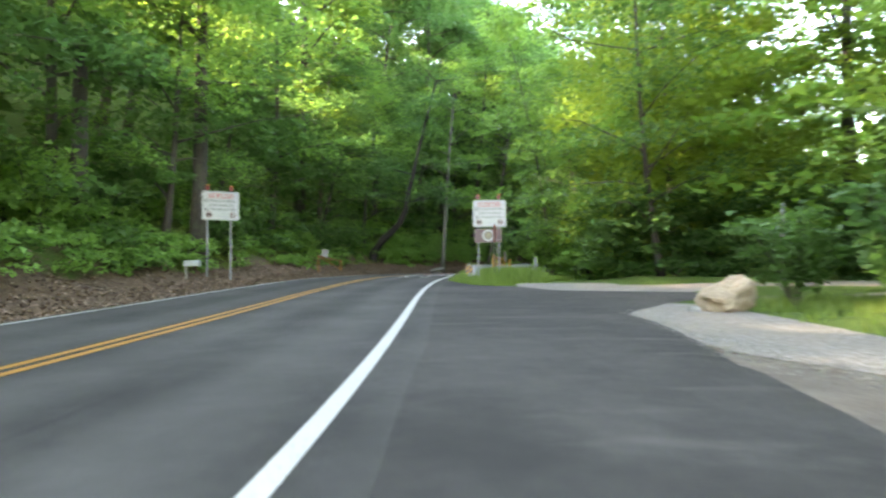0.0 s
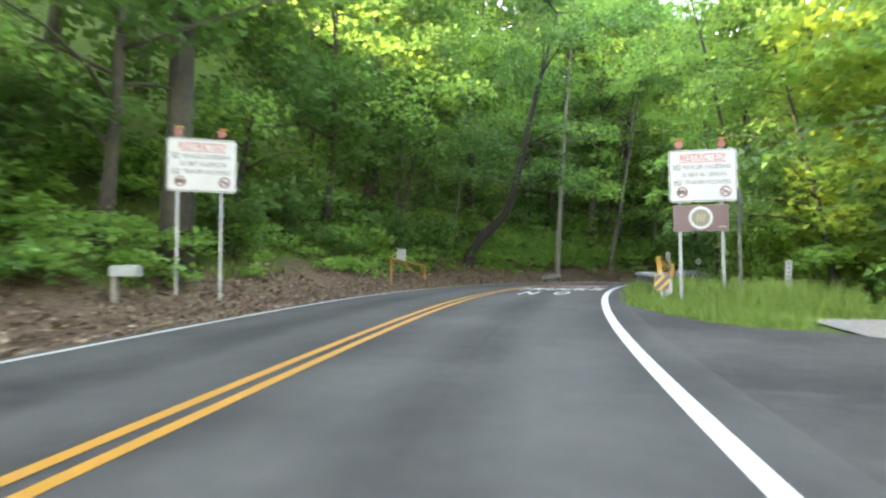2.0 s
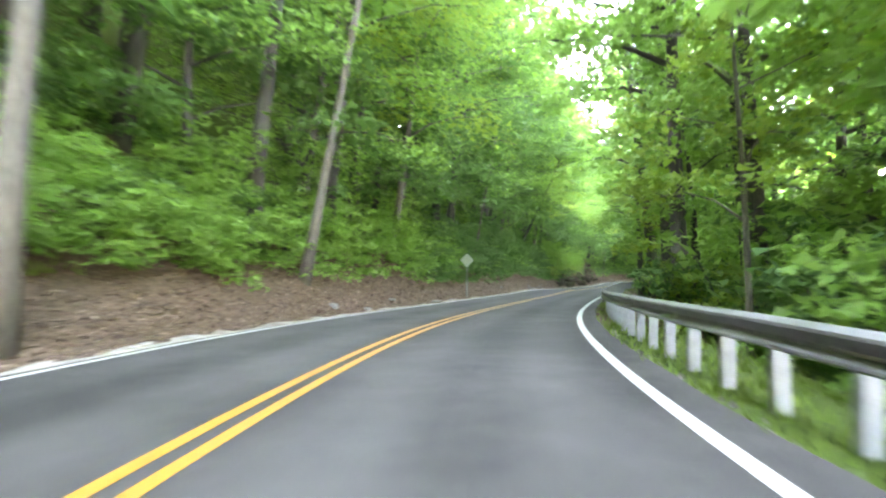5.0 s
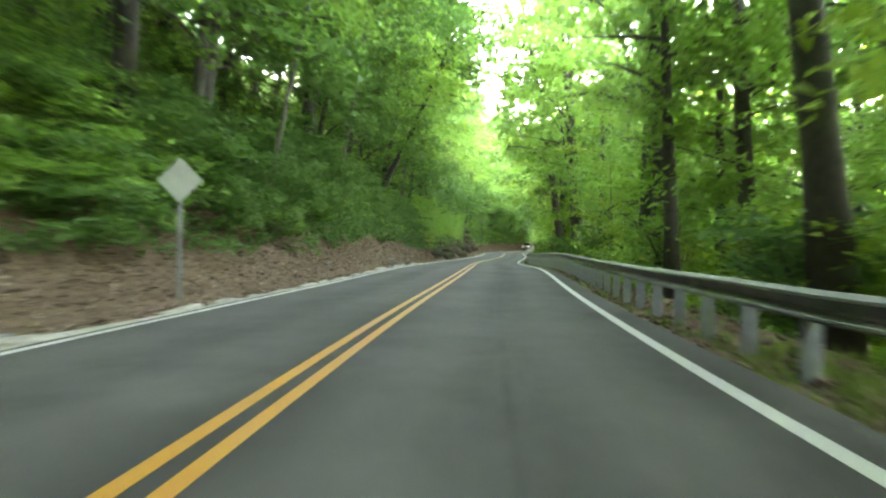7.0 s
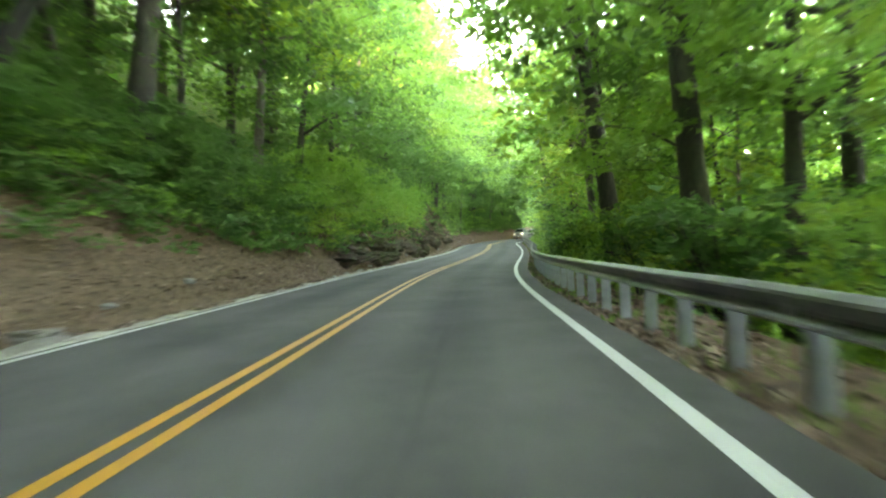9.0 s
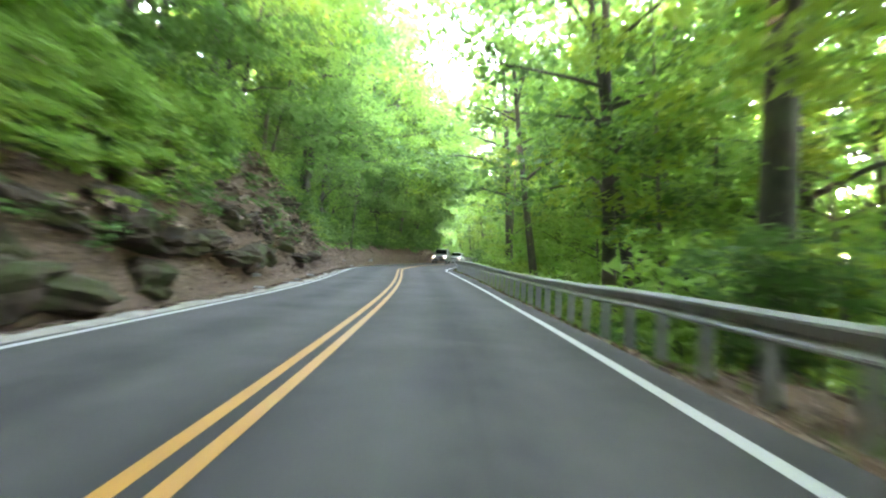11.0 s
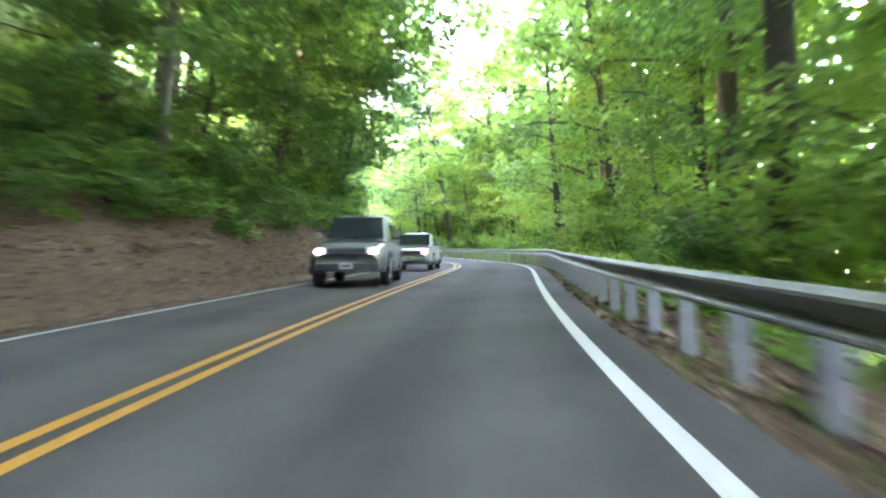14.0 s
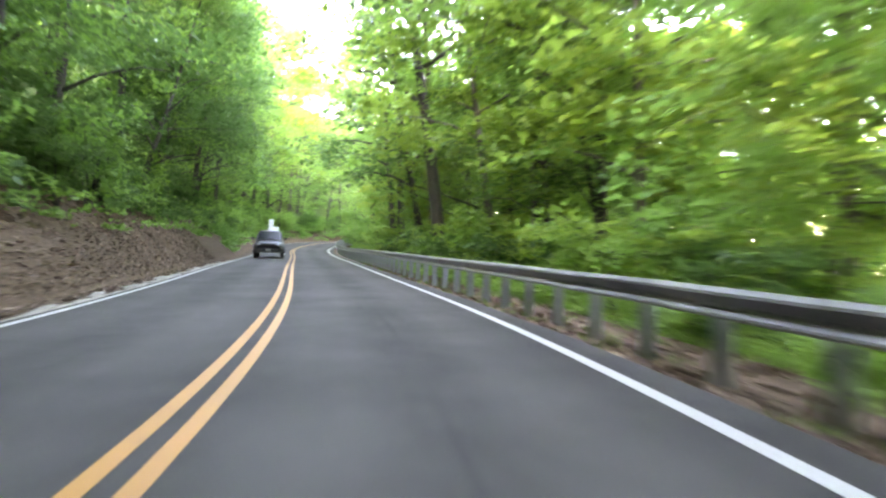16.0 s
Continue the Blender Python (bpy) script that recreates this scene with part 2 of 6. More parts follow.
ASPHALT = asphalt("asphalt", (0.0385, 0.0358, 0.031), (0.0625, 0.0578, 0.05), True)
ASPHALT_OLD = asphalt("old_asphalt", (0.034, 0.031, 0.027), (0.064, 0.0575, 0.049))
WHITE_PAINT = paint("white_road_paint", (0.38, 0.36, 0.315), (0.1, 0.1, 0.1))
YELLOW_PAINT = paint("yellow_road_paint", (0.37, 0.152, 0.011), (0.1, 0.075, 0.045))
RED_PAINT = paint("red_road_paint", (0.5, 0.07, 0.07), (0.08, 0.06, 0.06))
def gravel_material():
    """Crushed stone of many greys, with earth between in patches."""
    m, nt, p = mat("pale_gravel")
    cells = nt.nodes.new("ShaderNodeTexVoronoi")
    cells.inputs["Scale"].default_value = 26.0
    nt.links.new(coords(nt), cells.inputs["Vector"])
    stone = ramp(nt, cells.outputs["Color"], [(0.1, (0.06, 0.053, 0.045)), (0.5, (0.135, 0.122, 0.104)), (0.9, (0.27, 0.25, 0.215))])
    earth = ramp(nt, tex(nt, 8.0, 5.0, 0.7), [(0.3, (0.1, 0.08, 0.06)), (0.7, (0.21, 0.175, 0.135))])
    nt.links.new(mix(nt, ramp(nt, tex(nt, 0.7, 5.0, 0.65), [(0.42, (0.15, 0.15, 0.15)), (0.62, (0.85, 0.85, 0.85))]), stone, earth), p.inputs["Base Color"])
    p.inputs["Roughness"].default_value = 0.95
    bump(nt, p, cells.outputs["Distance"], 0.5, 0.015)
    return m


GRAVEL = gravel_material()
GROUND = ground_material()
# Leaf greens that also hold the hill's shade, the valley's sunlight and haze.
LEAF_DEEP_SHADED = leaf_material("deep_green_shaded_leaf", (0.026, 0.066, 0.021), (0.058, 0.136, 0.043), (0.13, 0.28, 0.06))
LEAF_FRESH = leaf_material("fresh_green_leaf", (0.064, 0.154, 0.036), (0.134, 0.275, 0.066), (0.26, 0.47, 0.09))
LEAF_YELLOW_SUNLIT = leaf_material("yellow_green_sunlit_leaf", (0.075, 0.155, 0.027), (0.165, 0.27, 0.05), (0.28, 0.43, 0.06))
GRASS = leaf_material("grass", (0.042, 0.09, 0.022), (0.14, 0.225, 0.058), (0.21, 0.33, 0.07))
DRY_LEAF, _nt, _p = mat("dry_leaf")
_g = _nt.nodes.new("ShaderNodeNewGeometry")
_nt.links.new(ramp(_nt, _g.outputs["Random Per Island"], [(0.0, (0.0345, 0.0207, 0.0126)), (0.4, (0.0978, 0.0575, 0.0345)), (0.8, (0.184, 0.115, 0.0725)), (1.0, (0.299, 0.213, 0.149))]), _p.inputs["Base Color"])
_p.inputs["Roughness"].default_value = 0.9
BARK_DARK = bark("dark_bark", (0.022, 0.018, 0.014), (0.075, 0.062, 0.05), (0.06, 0.075, 0.04))
# Bark with the shade under the crown mixed into its colours.
BARK_SHADED = bark("shaded_bark", (0.007, 0.006, 0.005), (0.032, 0.026, 0.02), (0.025, 0.03, 0.017))
BARK_PALE = bark("pale_bark", (0.045, 0.037, 0.029), (0.175, 0.155, 0.125), (0.09, 0.1, 0.065))
GALVANISED = simple("weathered_galvanised_steel", (0.2, 0.21, 0.215), (0.33, 0.34, 0.345), 5.0, 0.5, 0.3, 0.15, 0.004)
DULL_STEEL = simple("dull_sign_post_steel", (0.16, 0.165, 0.16), (0.3, 0.305, 0.3), 4.0, 0.6, 0.3, 0.15, 0.004)
RAIL_STEEL = simple("dull_rail_steel", (0.055, 0.05, 0.042), (0.19, 0.185, 0.17), 2.2, 0.5, 0.3, 0.2, 0.004)



def flat_paint(name, colour, rough=0.45):
    return simple(name, tuple(v * 0.85 for v in colour), colour, 3.0, rough, 0.0, 0.05, 0.002, 90.0)


SIGN_WHITE = flat_paint("white_sign_sheeting", (0.34, 0.34, 0.33))


# ---- building helpers ----
def mesh_object(name, verts, faces, material, parent=None, smooth_faces=False):
    me = bpy.data.meshes.new(name)
    me.from_pydata([tuple(v) for v in verts], [], faces)
    me.materials.append(material)
    if smooth_faces:
        me.polygons.foreach_set("use_smooth", [True] * len(me.polygons))
    me.update()
    ob = new(name, me)
    ob.parent = parent
    return ob


def part(name, bm, material, parent=None, label="", smooth_faces=False):
    """Links a bmesh as one mesh object under a thing or a part."""
    me = bpy.data.meshes.new(name)
    bmesh.ops.recalc_face_normals(bm, faces=bm.faces)
    bm.to_mesh(me)
    bm.free()
    me.materials.append(material)
    if smooth_faces:
        me.polygons.foreach_set("use_smooth", [True] * len(me.polygons))
    ob = new(name, me)
    ob.parent = parent
    return tagged(ob, label)


def box(bm, cx, cy, cz, sx, sy, sz, bevel=0.0, m=None):
    made = bmesh.ops.create_cube(bm, size=1.0)["verts"]
    bmesh.ops.scale(bm, vec=(sx, sy, sz), verts=made)
    if bevel:
        edges = list({e for v in made for e in v.link_edges})
        made = [v for v in bmesh.ops.bevel(bm, geom=edges, offset=bevel, segments=2, affect="EDGES")["verts"]]
        made = list({v for v in made} | {v for f in {f for v in made for f in v.link_faces} for v in f.verts})
    bmesh.ops.translate(bm, vec=(cx, cy, cz), verts=made)
    if m is not None:
        bmesh.ops.transform(bm, matrix=m, verts=made)
    return made


def tube(points, radii, sides=8):
    """Vertices and faces of a tube along points, closed at its ends."""
    verts, faces = [], []
    n = len(points)
    for i, (p, r) in enumerate(zip(points, radii)):
        d = (Vector(points[min(i + 1, n - 1)]) - Vector(points[max(i - 1, 0)])).normalized()
        a = d.orthogonal() if abs(d.z) < 0.9 else Vector((1, 0, 0)) - d * d.x
        a.normalize()
        b = d.cross(a)
        for k in range(sides):
            w = 2 * math.pi * k / sides
            verts.append(Vector(p) + (a * math.cos(w) + b * math.sin(w)) * r)
    for i in range(n - 1):
        for k in range(sides):
            k2 = (k + 1) % sides
            faces.append((i * sides + k, i * sides + k2, (i + 1) * sides + k2, (i + 1) * sides + k))
    faces.append(tuple(range(sides))[::-1])
    faces.append(tuple((n - 1) * sides + k for k in range(sides)))
    return verts, faces


def joined(pieces):
    verts, faces = [], []
    for v, f in pieces:
        o = len(verts)
        verts += list(v)
        faces += [tuple(i + o for i in g) for g in f]
    return verts, faces


def narrows(s):
    """How far the near lane narrows in the bend."""
    return 0.16 * smooth(150, 163, s) * smooth(180, 168, s)


def strip(name, s0, s1, lat0, lat1, up, material, step=1.0, parent=None):
    n = max(2, int((s1 - s0) / step) + 1)
    verts, faces = [], []
    for i in range(n):
        s = s0 + (s1 - s0) * i / (n - 1)
        inset = narrows(s) if lat0 > 2 else 0.0
        verts += [at(s, lat0 - inset, up), at(s, lat1 - inset, up)]
    faces = [(2 * i, 2 * i + 1, 2 * i + 3, 2 * i + 2) for i in range(n - 1)]
    return mesh_object(name, verts, faces, material, parent)


# ---- ground, road and its lines ----
def build_ground():
    lats = [-1500, -600, -250, -130, -90, -70, -56, -46, -38, -32, -27, -23, -20, -17.5, -15.5, -13.8, -12.2, -10.8, -9.6, -8.6, -7.8, -7.1,
            -6.5, -6.0, -5.6, -5.2, -4.9, -4.6, -4.3, -4.05, -3.85, -3.65, -3.4, -3.15, -2.9, 0, 3.4, 3.68, 3.9, 4.3, 4.8, 5.3, 6, 6.8, 7.8, 9, 10.5,
            12.5, 15, 18, 22, 27, 33, 40, 50, 70, 100, 250, 600, 1500]
    stations = list(np.arange(-60.0, 330.0, 1.2))
    stations = [-139.0, -100.0, -80.0] + stations + [340.0, 360.0, 390.0, 455.0]
    side = Vector((math.cos(-0.55), math.sin(-0.55), 0))
    verts, growth = [], []
    for s in stations:
        for lat in lats:
            near = max(-44.0, min(46.0, lat))
            v = at(s, near, ground_up(s, lat)) + side * (lat - near)
            verts.append(v)
            if lat < 0:
                g = float(np.interp(-lat, [3.4, 4.4, 6.0, 8, 11], [-0.5, -0.35, 0.05, 0.4, 0.6])) + 0.25 * smooth(70, 30, s) * smooth(4.8, 6.0, -lat)
                g -= 0.3 * smooth(62, 80, s) * smooth(6.6, 4.6, -lat)
            else:
                g = (-0.45 if s < 13 and lat < 8 else 0.6) if s < 60 else float(np.interp(lat, [3.6, 4.2, 5.2, 6.5, 12], [-0.4, -0.25, -0.05, 0.3, 0.3]))
            growth.append(g)
    n = len(lats)
    faces = [(i * n + j, i * n + j + 1, (i + 1) * n + j + 1, (i + 1) * n + j) for i in range(len(stations) - 1) for j in range(n - 1)]
    ob = mesh_object("ground", verts, faces, GROUND, smooth_faces=True)
    ob.data.attributes.new("growth", "FLOAT", "POINT").data.foreach_set("value", growth)
    return tagged(ob, "leaf-littered woodland ground rising to one side of the road", "ground", kind="structure")


build_ground()


def sheet(name, lats, ends, up, material, label):
    """A flat sheet beside the road, from column to column of lats, each between its two ends along the road."""
    verts, faces, n = [], [], 24
    for lat in lats:
        a, b = ends(lat)
        verts += [at(a + (b - a) * i / (n - 1), lat, up) for i in range(n)]
    faces = [(j * n + i, (j + 1) * n + i, (j + 1) * n + i + 1, j * n + i + 1) for j in range(len(lats) - 1) for i in range(n - 1)]
    return tagged(mesh_object(name, verts, faces, material), label, "pavement", kind="structure")


def build_road():
    lats = [-3.1, -2.97, -2.6, -2.2, -1.8, -1.4, -1.0, -0.6, -0.2, 0.2, 0.6, 1.0, 1.4, 1.5, 1.56, 1.62, 1.7, 1.8, 2.2, 2.6, 3.0, 3.4, 3.66]
    verts, faces = [], []
    stations = np.arange(-130.0, 440.0, 1.0)
    for s in stations:
        wob = 0.05 * noise.noise(Vector((s * 0.4, 1.0, 0)))
        for lat in lats:
            verts.append(at(s, lat + (wob if abs(lat) > 3 else 0), 0))
    n = len(lats)
    faces = [(i * n + j, i * n + j + 1, (i + 1) * n + j + 1, (i + 1) * n + j) for i in range(len(stations) - 1) for j in range(n - 1)]
    k = len(verts)
    for s in stations:
        verts += [at(s, lats[0], -0.12), at(s, lats[-1], -0.12)]
    for i in range(len(stations) - 1):
        faces.append((i * n, (i + 1) * n, k + 2 * i + 2, k + 2 * i))
        faces.append((i * n + n - 1, k + 2 * i + 1, k + 2 * i + 3, (i + 1) * n + n - 1))
    track = [0.75 * max(0.0, math.cos((abs(l) - 1.6) * math.pi / 0.78) * -1.0) for l in lats]
    seam = [1.0 if l == 1.56 else 0.0 for l in lats]
    values = [(track[i % n], seam[i % n]) if i < k else (0.0, 0.0) for i in range(len(verts))]
    road = tagged(mesh_object("road", verts, faces, ASPHALT), "dark grey asphalt two-lane road", "road", kind="structure")
    for a, name in enumerate(("wheel_path", "seam")):
        road.data.attributes.new(name, "FLOAT", "POINT").data.foreach_set("value", [v[a] for v in values])
    for name, lat, w, m in (("yellow_line", -0.115, 0.11, YELLOW_PAINT), ("yellow_line", 0.115, 0.11, YELLOW_PAINT),
                            ("edge_line", W_RIGHT, 0.14, WHITE_PAINT), ("edge_line", -W_LEFT, 0.11, WHITE_PAINT)):
        strip(name, -128, 438, lat - w / 2, lat + w / 2, 0.005, m, parent=road)
    return road


road = build_road()


def build_layby():
    stations = list(np.arange(-40.0, 23.6, 0.6))
    reach = ([-40, 2.9, 5, 7.4, 10, 12.7, 13.6, 14.9, 16.5, 18.7, 19.2, 20.1, 21.8, 23.5], [6.2, 6.4, 6.66, 7, 7.15, 9, 12, 12, 7.2, 6.3, 5.3, 4.6, 4.05, 3.7])
    verts, n = [], 12
    for q in stations:
        r = float(np.interp(q, *reach)) + 0.12 * noise.noise(Vector((q * 1.1, 3, 0)))
        verts += [at(q, 3.45 + (max(r, 3.66) - 3.45) * i / (n - 1), -0.004 - (0.03 if i == n - 1 else 0)) for i in range(n)]
    faces = [(i * n + k, i * n + k + 1, (i + 1) * n + k + 1, (i + 1) * n + k) for i in range(len(stations) - 1) for k in range(n - 1)]
    return tagged(mesh_object("pavement", verts, faces, ASPHALT_OLD), "worn dark asphalt lay-by beside the road", "pavement", kind="structure")


build_layby()
sheet("gravel_apron", [6.85, 7.2, 7.6, 8.3, 9.3], lambda lat: (float(np.interp(lat, [6.85, 7.5, 9.3], [5.6, 4.3, 3.4])), 12.9 - 0.5 * (lat - 7)), -0.034, GRAVEL, "pale crushed gravel beside the lay-by")
DIRT = simple("trodden_dirt", (0.06, 0.045, 0.031), (0.14, 0.11, 0.08), 1.6, 0.95, bumps=0.5, dist=0.02, fine=24.0)
sheet("dirt_shoulder", [6.2, 6.6, 7.2, 8.0, 9.2, 10.5], lambda lat: (-9.0, float(np.interp(lat, [6.2, 6.9, 7.6, 9.3, 10.5], [5.2, 5.9, 4.6, 3.7, 3.4]))), -0.044, DIRT, "trodden pale brown dirt beside the lay-by")
sheet("gravel_track", [6.1, 7.5, 10, 14, 20, 28, 38], lambda lat: (13.8, 20.9), -0.022, GRAVEL, "pale gravel track leading off the lay-by")


# ---- guardrail ----
RAIL_LAT, RAIL_TOP = 3.92, 0.745


def build_guardrail(s0, s1):
    rail = tagged(new("guardrail"), "dull galvanised W-beam guardrail on steel posts", "guardrail")
    prof = [(0.0, 0.0), (-0.03, -0.006), (-0.08, -0.035), (-0.085, -0.06), (-0.02, -0.14), (-0.02, -0.165), (-0.08, -0.205), (-0.085, -0.225), (-0.04, -0.25), (0.0, -0.255)]
    back = [(x + 0.006, z) for x, z in prof]
    loop = prof + back[::-1]
    n = len(loop)
    s = s0
    while s < s1 - 0.1:
        e = min(s + 3.81, s1)
        verts, faces = [], []
        for i in range(5):
            q = s + (e - s) * i / 4 + (0.06 if i == 4 else 0)
            lift = 0.012 * noise.noise(Vector((q * 0.5, 0, 9)))
            lat = RAIL_LAT + flare(q) + (0.006 if i == 4 else 0)
            verts += [at(q, lat + x, RAIL_TOP - sag(q) + z + lift) for x, z in loop]
        faces = [(i * n + j, (i + 1) * n + j, (i + 1) * n + (j + 1) % n, i * n + (j + 1) % n) for i in range(4) for j in range(n)]
        faces += [tuple(range(n))[::-1], tuple(4 * n + j for j in range(n))]
        mesh_object("rail_panel", verts, faces, RAIL_STEEL, rail)
        s = e
    # one steel channel post, shared
    bm = bmesh.new()
    box(bm, 0.0, -0.0485, -0.28, 0.13, 0.007, 1.9)
    box(bm, 0.0, 0.0485, -0.28, 0.13, 0.007, 1.9)
    box(bm, 0.0, 0.0, -0.28, 0.008, 0.09, 1.9)
    post = part("post", bm, GALVANISED, rail)
    bm = bmesh.new()
    box(bm, -0.11, 0, 0.62, 0.075, 0.1, 0.2, 0.008)
    block = part("spacer_block", bm, GALVANISED, post)
    q, first, count = s0 + 0.3, True, 0
    while q < s1:
        m = Matrix.Translation(at(q, RAIL_LAT + flare(q) + 0.155, -sag(q))) @ pose(0, 0, 0, random.uniform(-1.5, 1.5), random.uniform(-1.5, 1.5), math.degrees(heading(q)))
        p = post if first else post.copy()
        p.matrix_world = m
        b = block
        if not first:
            scene.collection.objects.link(p)
            b = block.copy()
            scene.collection.objects.link(b)
        p.parent = rail
        b.parent = p
        if count % 5 == 2:
            bm = bmesh.new()
            box(bm, 0, 0, 0, 0.012, 0.05, 0.075, 0.003)
            tab = part("reflector", bm, SIGN_WHITE, rail, "white reflector tab")
            tab.matrix_basis = Matrix.Translation(at(q, RAIL_LAT + flare(q) - 0.045, RAIL_TOP - sag(q) - 0.152)) @ pose(0, 0, 0, 0, 0, math.degrees(heading(q)) + 35)
        count += 1
        first = False
        q += 1.22
    return rail


def flare(s):
    return 0.45 * smooth(32, 24, s)


def sag(s):
    return 0.2 * smooth(49, 40, s) - 0.04 * smooth(206, 214, s) - 0.04 * smooth(120, 130, s) * smooth(142, 138, s)


build_guardrail(24.3, 330.0)


# ---- trees ----
rng = np.random.default_rng(7)


def leaves(name, centres, size, material, parent, flat=0.6, droop=0.15, corners=4):
    """One mesh of many small folded leaves round the given centres."""
    c = np.asarray(centres)
    n = len(c)
    nrm = rng.normal(size=(n, 3))
    nrm[:, 2] = np.abs(nrm[:, 2]) + flat * 2.0
    nrm /= np.linalg.norm(nrm, axis=1)[:, None]
    a = rng.normal(size=(n, 3))
    a[:, 2] -= droop
    a -= nrm * (a * nrm).sum(1)[:, None]
    a /= np.linalg.norm(a, axis=1)[:, None]
    b = np.cross(nrm, a)
    k = (size * rng.uniform(0.65, 1.35, n))[:, None]
    v = np.stack([c - a * k * 0.5, c + b * k * 0.3 + nrm * k * 0.1, c + a * k * 0.55 - nrm * k * 0.08, c - b * k * 0.3 + nrm * k * 0.1], 1).reshape(-1, 3)
    if corners == 3:
        v = np.stack([c - a * k * 0.35 + b * k * 0.42, c + a * k * 0.62, c - a * k * 0.35 - b * k * 0.42], 1).reshape(-1, 3)
    me = bpy.data.meshes.new(name)
    me.vertices.add(corners * n)
    me.vertices.foreach_set("co", v.astype(np.float32).ravel())
    me.loops.add(corners * n)
    me.loops.foreach_set("vertex_index", np.arange(corners * n, dtype=np.int32))
    me.polygons.add(n)
    me.polygons.foreach_set("loop_start", np.arange(0, corners * n, corners, dtype=np.int32))
    me.materials.append(material)
    me.update(calc_edges=True)
    ob = new(name, me)
    ob.parent = parent
    return ob


def spray(centre, radius, thick, n):
    """Points of a flat, uneven spray of leaves."""
    r = radius * np.sqrt(rng.uniform(0.02, 1, n))
    w = rng.uniform(0, 2 * math.pi, n)
    z = rng.normal(0, thick, n) - 0.18 * (r / radius) ** 2 * radius
    return np.stack([centre[0] + r * np.cos(w), centre[1] + r * np.sin(w), centre[2] + z], 1)


def bent(height, lean, wob, n=9):
    ph = rng.uniform(0, 6.28, 2)
    return [Vector((lean[0] * (i / (n - 1)) ** 1.3 * height + wob * math.sin(ph[0] + 4.0 * i / n), lean[1] * (i / (n - 1)) ** 1.3 * height + wob * math.sin(ph[1] + 3.3 * i / n), height * i / (n - 1))) for i in range(n)]


def build_tree(name, height, crown_base, radius, count, size, thick, bark_m, leaf_m, lean=(0, 0), limbs=11, sprays=34, wob=0.25, shape=1.0, corners=4):
    """A tree: a tapered trunk with limbs, and a crown of sprays of leaves with gaps between them."""
    tree = new(name)
    line = bent(height, lean, wob)
    line = [p - Vector((line[0].x, line[0].y, 0)) for p in line]
    line[0].z = -0.5
    rad = [thick * (1.35 if i == 0 else 1.0) * (1 - 0.88 * (i / 8) ** 0.9) for i in range(9)]
    pieces = [tube(line, rad, 9)]

    def stem(z):
        f = max(0.0, min(7.999, z / height * 8))
        i = int(f)
        return line[i].lerp(line[i + 1], f - i)

    tips = []
    for k in range(limbs):
        f = (k + rng.uniform(0, 0.8)) / limbs
        z = crown_base * 0.9 + (height * 0.93 - crown_base * 0.9) * f
        w = k * 2.4 + rng.uniform(-0.5, 0.5)
        reach = radius * (0.55 + 0.5 * math.sin(math.pi * min(1, 0.25 + 0.75 * f) ** shape)) * rng.uniform(0.75, 1.1)
        p0 = stem(z)
        pts = [p0 + Vector((math.cos(w) * reach * q, math.sin(w) * reach * q, reach * (0.55 * q - 0.25 * q * q) + 0.25 * math.sin(3 * q + k))) for q in (0, 0.3, 0.65, 1.0)]
        r0 = thick * (0.42 - 0.28 * f)
        pieces.append(tube(pts, [r0, r0 * 0.7, r0 * 0.42, r0 * 0.12], 5))
        tips += [pts[1], pts[2], pts[2], pts[3], pts[3]]
    v, fcs = joined(pieces)
    mesh_object("trunk", v, fcs, bark_m, tree, True)
    cs = []
    per = count // sprays
    for k in range(sprays):
        t = tips[int(rng.integers(len(tips)))] if k % 5 else stem(height * rng.uniform(0.85, 1.0))
        c = Vector(t) + Vector(rng.normal(0, radius * 0.14, 3))
        cs.append(spray(c, radius * rng.uniform(0.2, 0.42), radius * 0.045, per))
    leaves("crown", np.concatenate(cs), size, leaf_m, tree, corners=corners)
    return tree


def build_bush(name, height, radius, count, size, leaf_m, stems=6):
    bush = new(name)
    pieces, cs = [], []
    for k in range(stems):
        w = k * 2.4 + rng.uniform(0, 0.6)
        reach = radius * rng.uniform(0.25, 0.85)
        h = height * rng.uniform(0.6, 1.0)
        pts = [Vector((math.cos(w) * reach * q, math.sin(w) * reach * q, h * (q ** 0.8) - (0.25 if q == 0 else 0))) for q in (0, 0.35, 0.7, 1.0)]
        pieces.append(tube(pts, [0.03, 0.022, 0.015, 0.006], 4))
        for q in (1, 2, 3):
            cs.append(spray(pts[q], radius * rng.uniform(0.3, 0.5), height * 0.06, count // (stems * 3)))
    v, f = joined(pieces)
    mesh_object("stem", v, f, BARK_DARK, bush)
    leaves("foliage", np.concatenate(cs), size, leaf_m, bush, 0.5, corners=3)
    return bush


EDGE = [build_tree("edge_tree", 13, 1.8, 4.2, 6400, 0.18, 0.17, BARK_DARK, LEAF_FRESH, sprays=64, limbs=16, corners=3),
        build_tree("edge_tree", 11, 1.4, 3.8, 6000, 0.17, 0.14, BARK_DARK, LEAF_DEEP_SHADED, sprays=60, limbs=15, lean=(0.1, 0.05), corners=3),
        build_tree("edge_tree", 15, 2.6, 4.6, 6600, 0.185, 0.2, BARK_DARK, LEAF_FRESH, sprays=64, limbs=16, corners=3)]
BACK = [build_tree("background_tree", 23, 6.0, 5.2, 2400, 0.55, 0.26, BARK_DARK, LEAF_FRESH, sprays=56, limbs=12, corners=3),
        build_tree("background_tree", 21, 5.0, 5.0, 2400, 0.54, 0.22, BARK_DARK, LEAF_DEEP_SHADED, sprays=56, limbs=12, corners=3)]
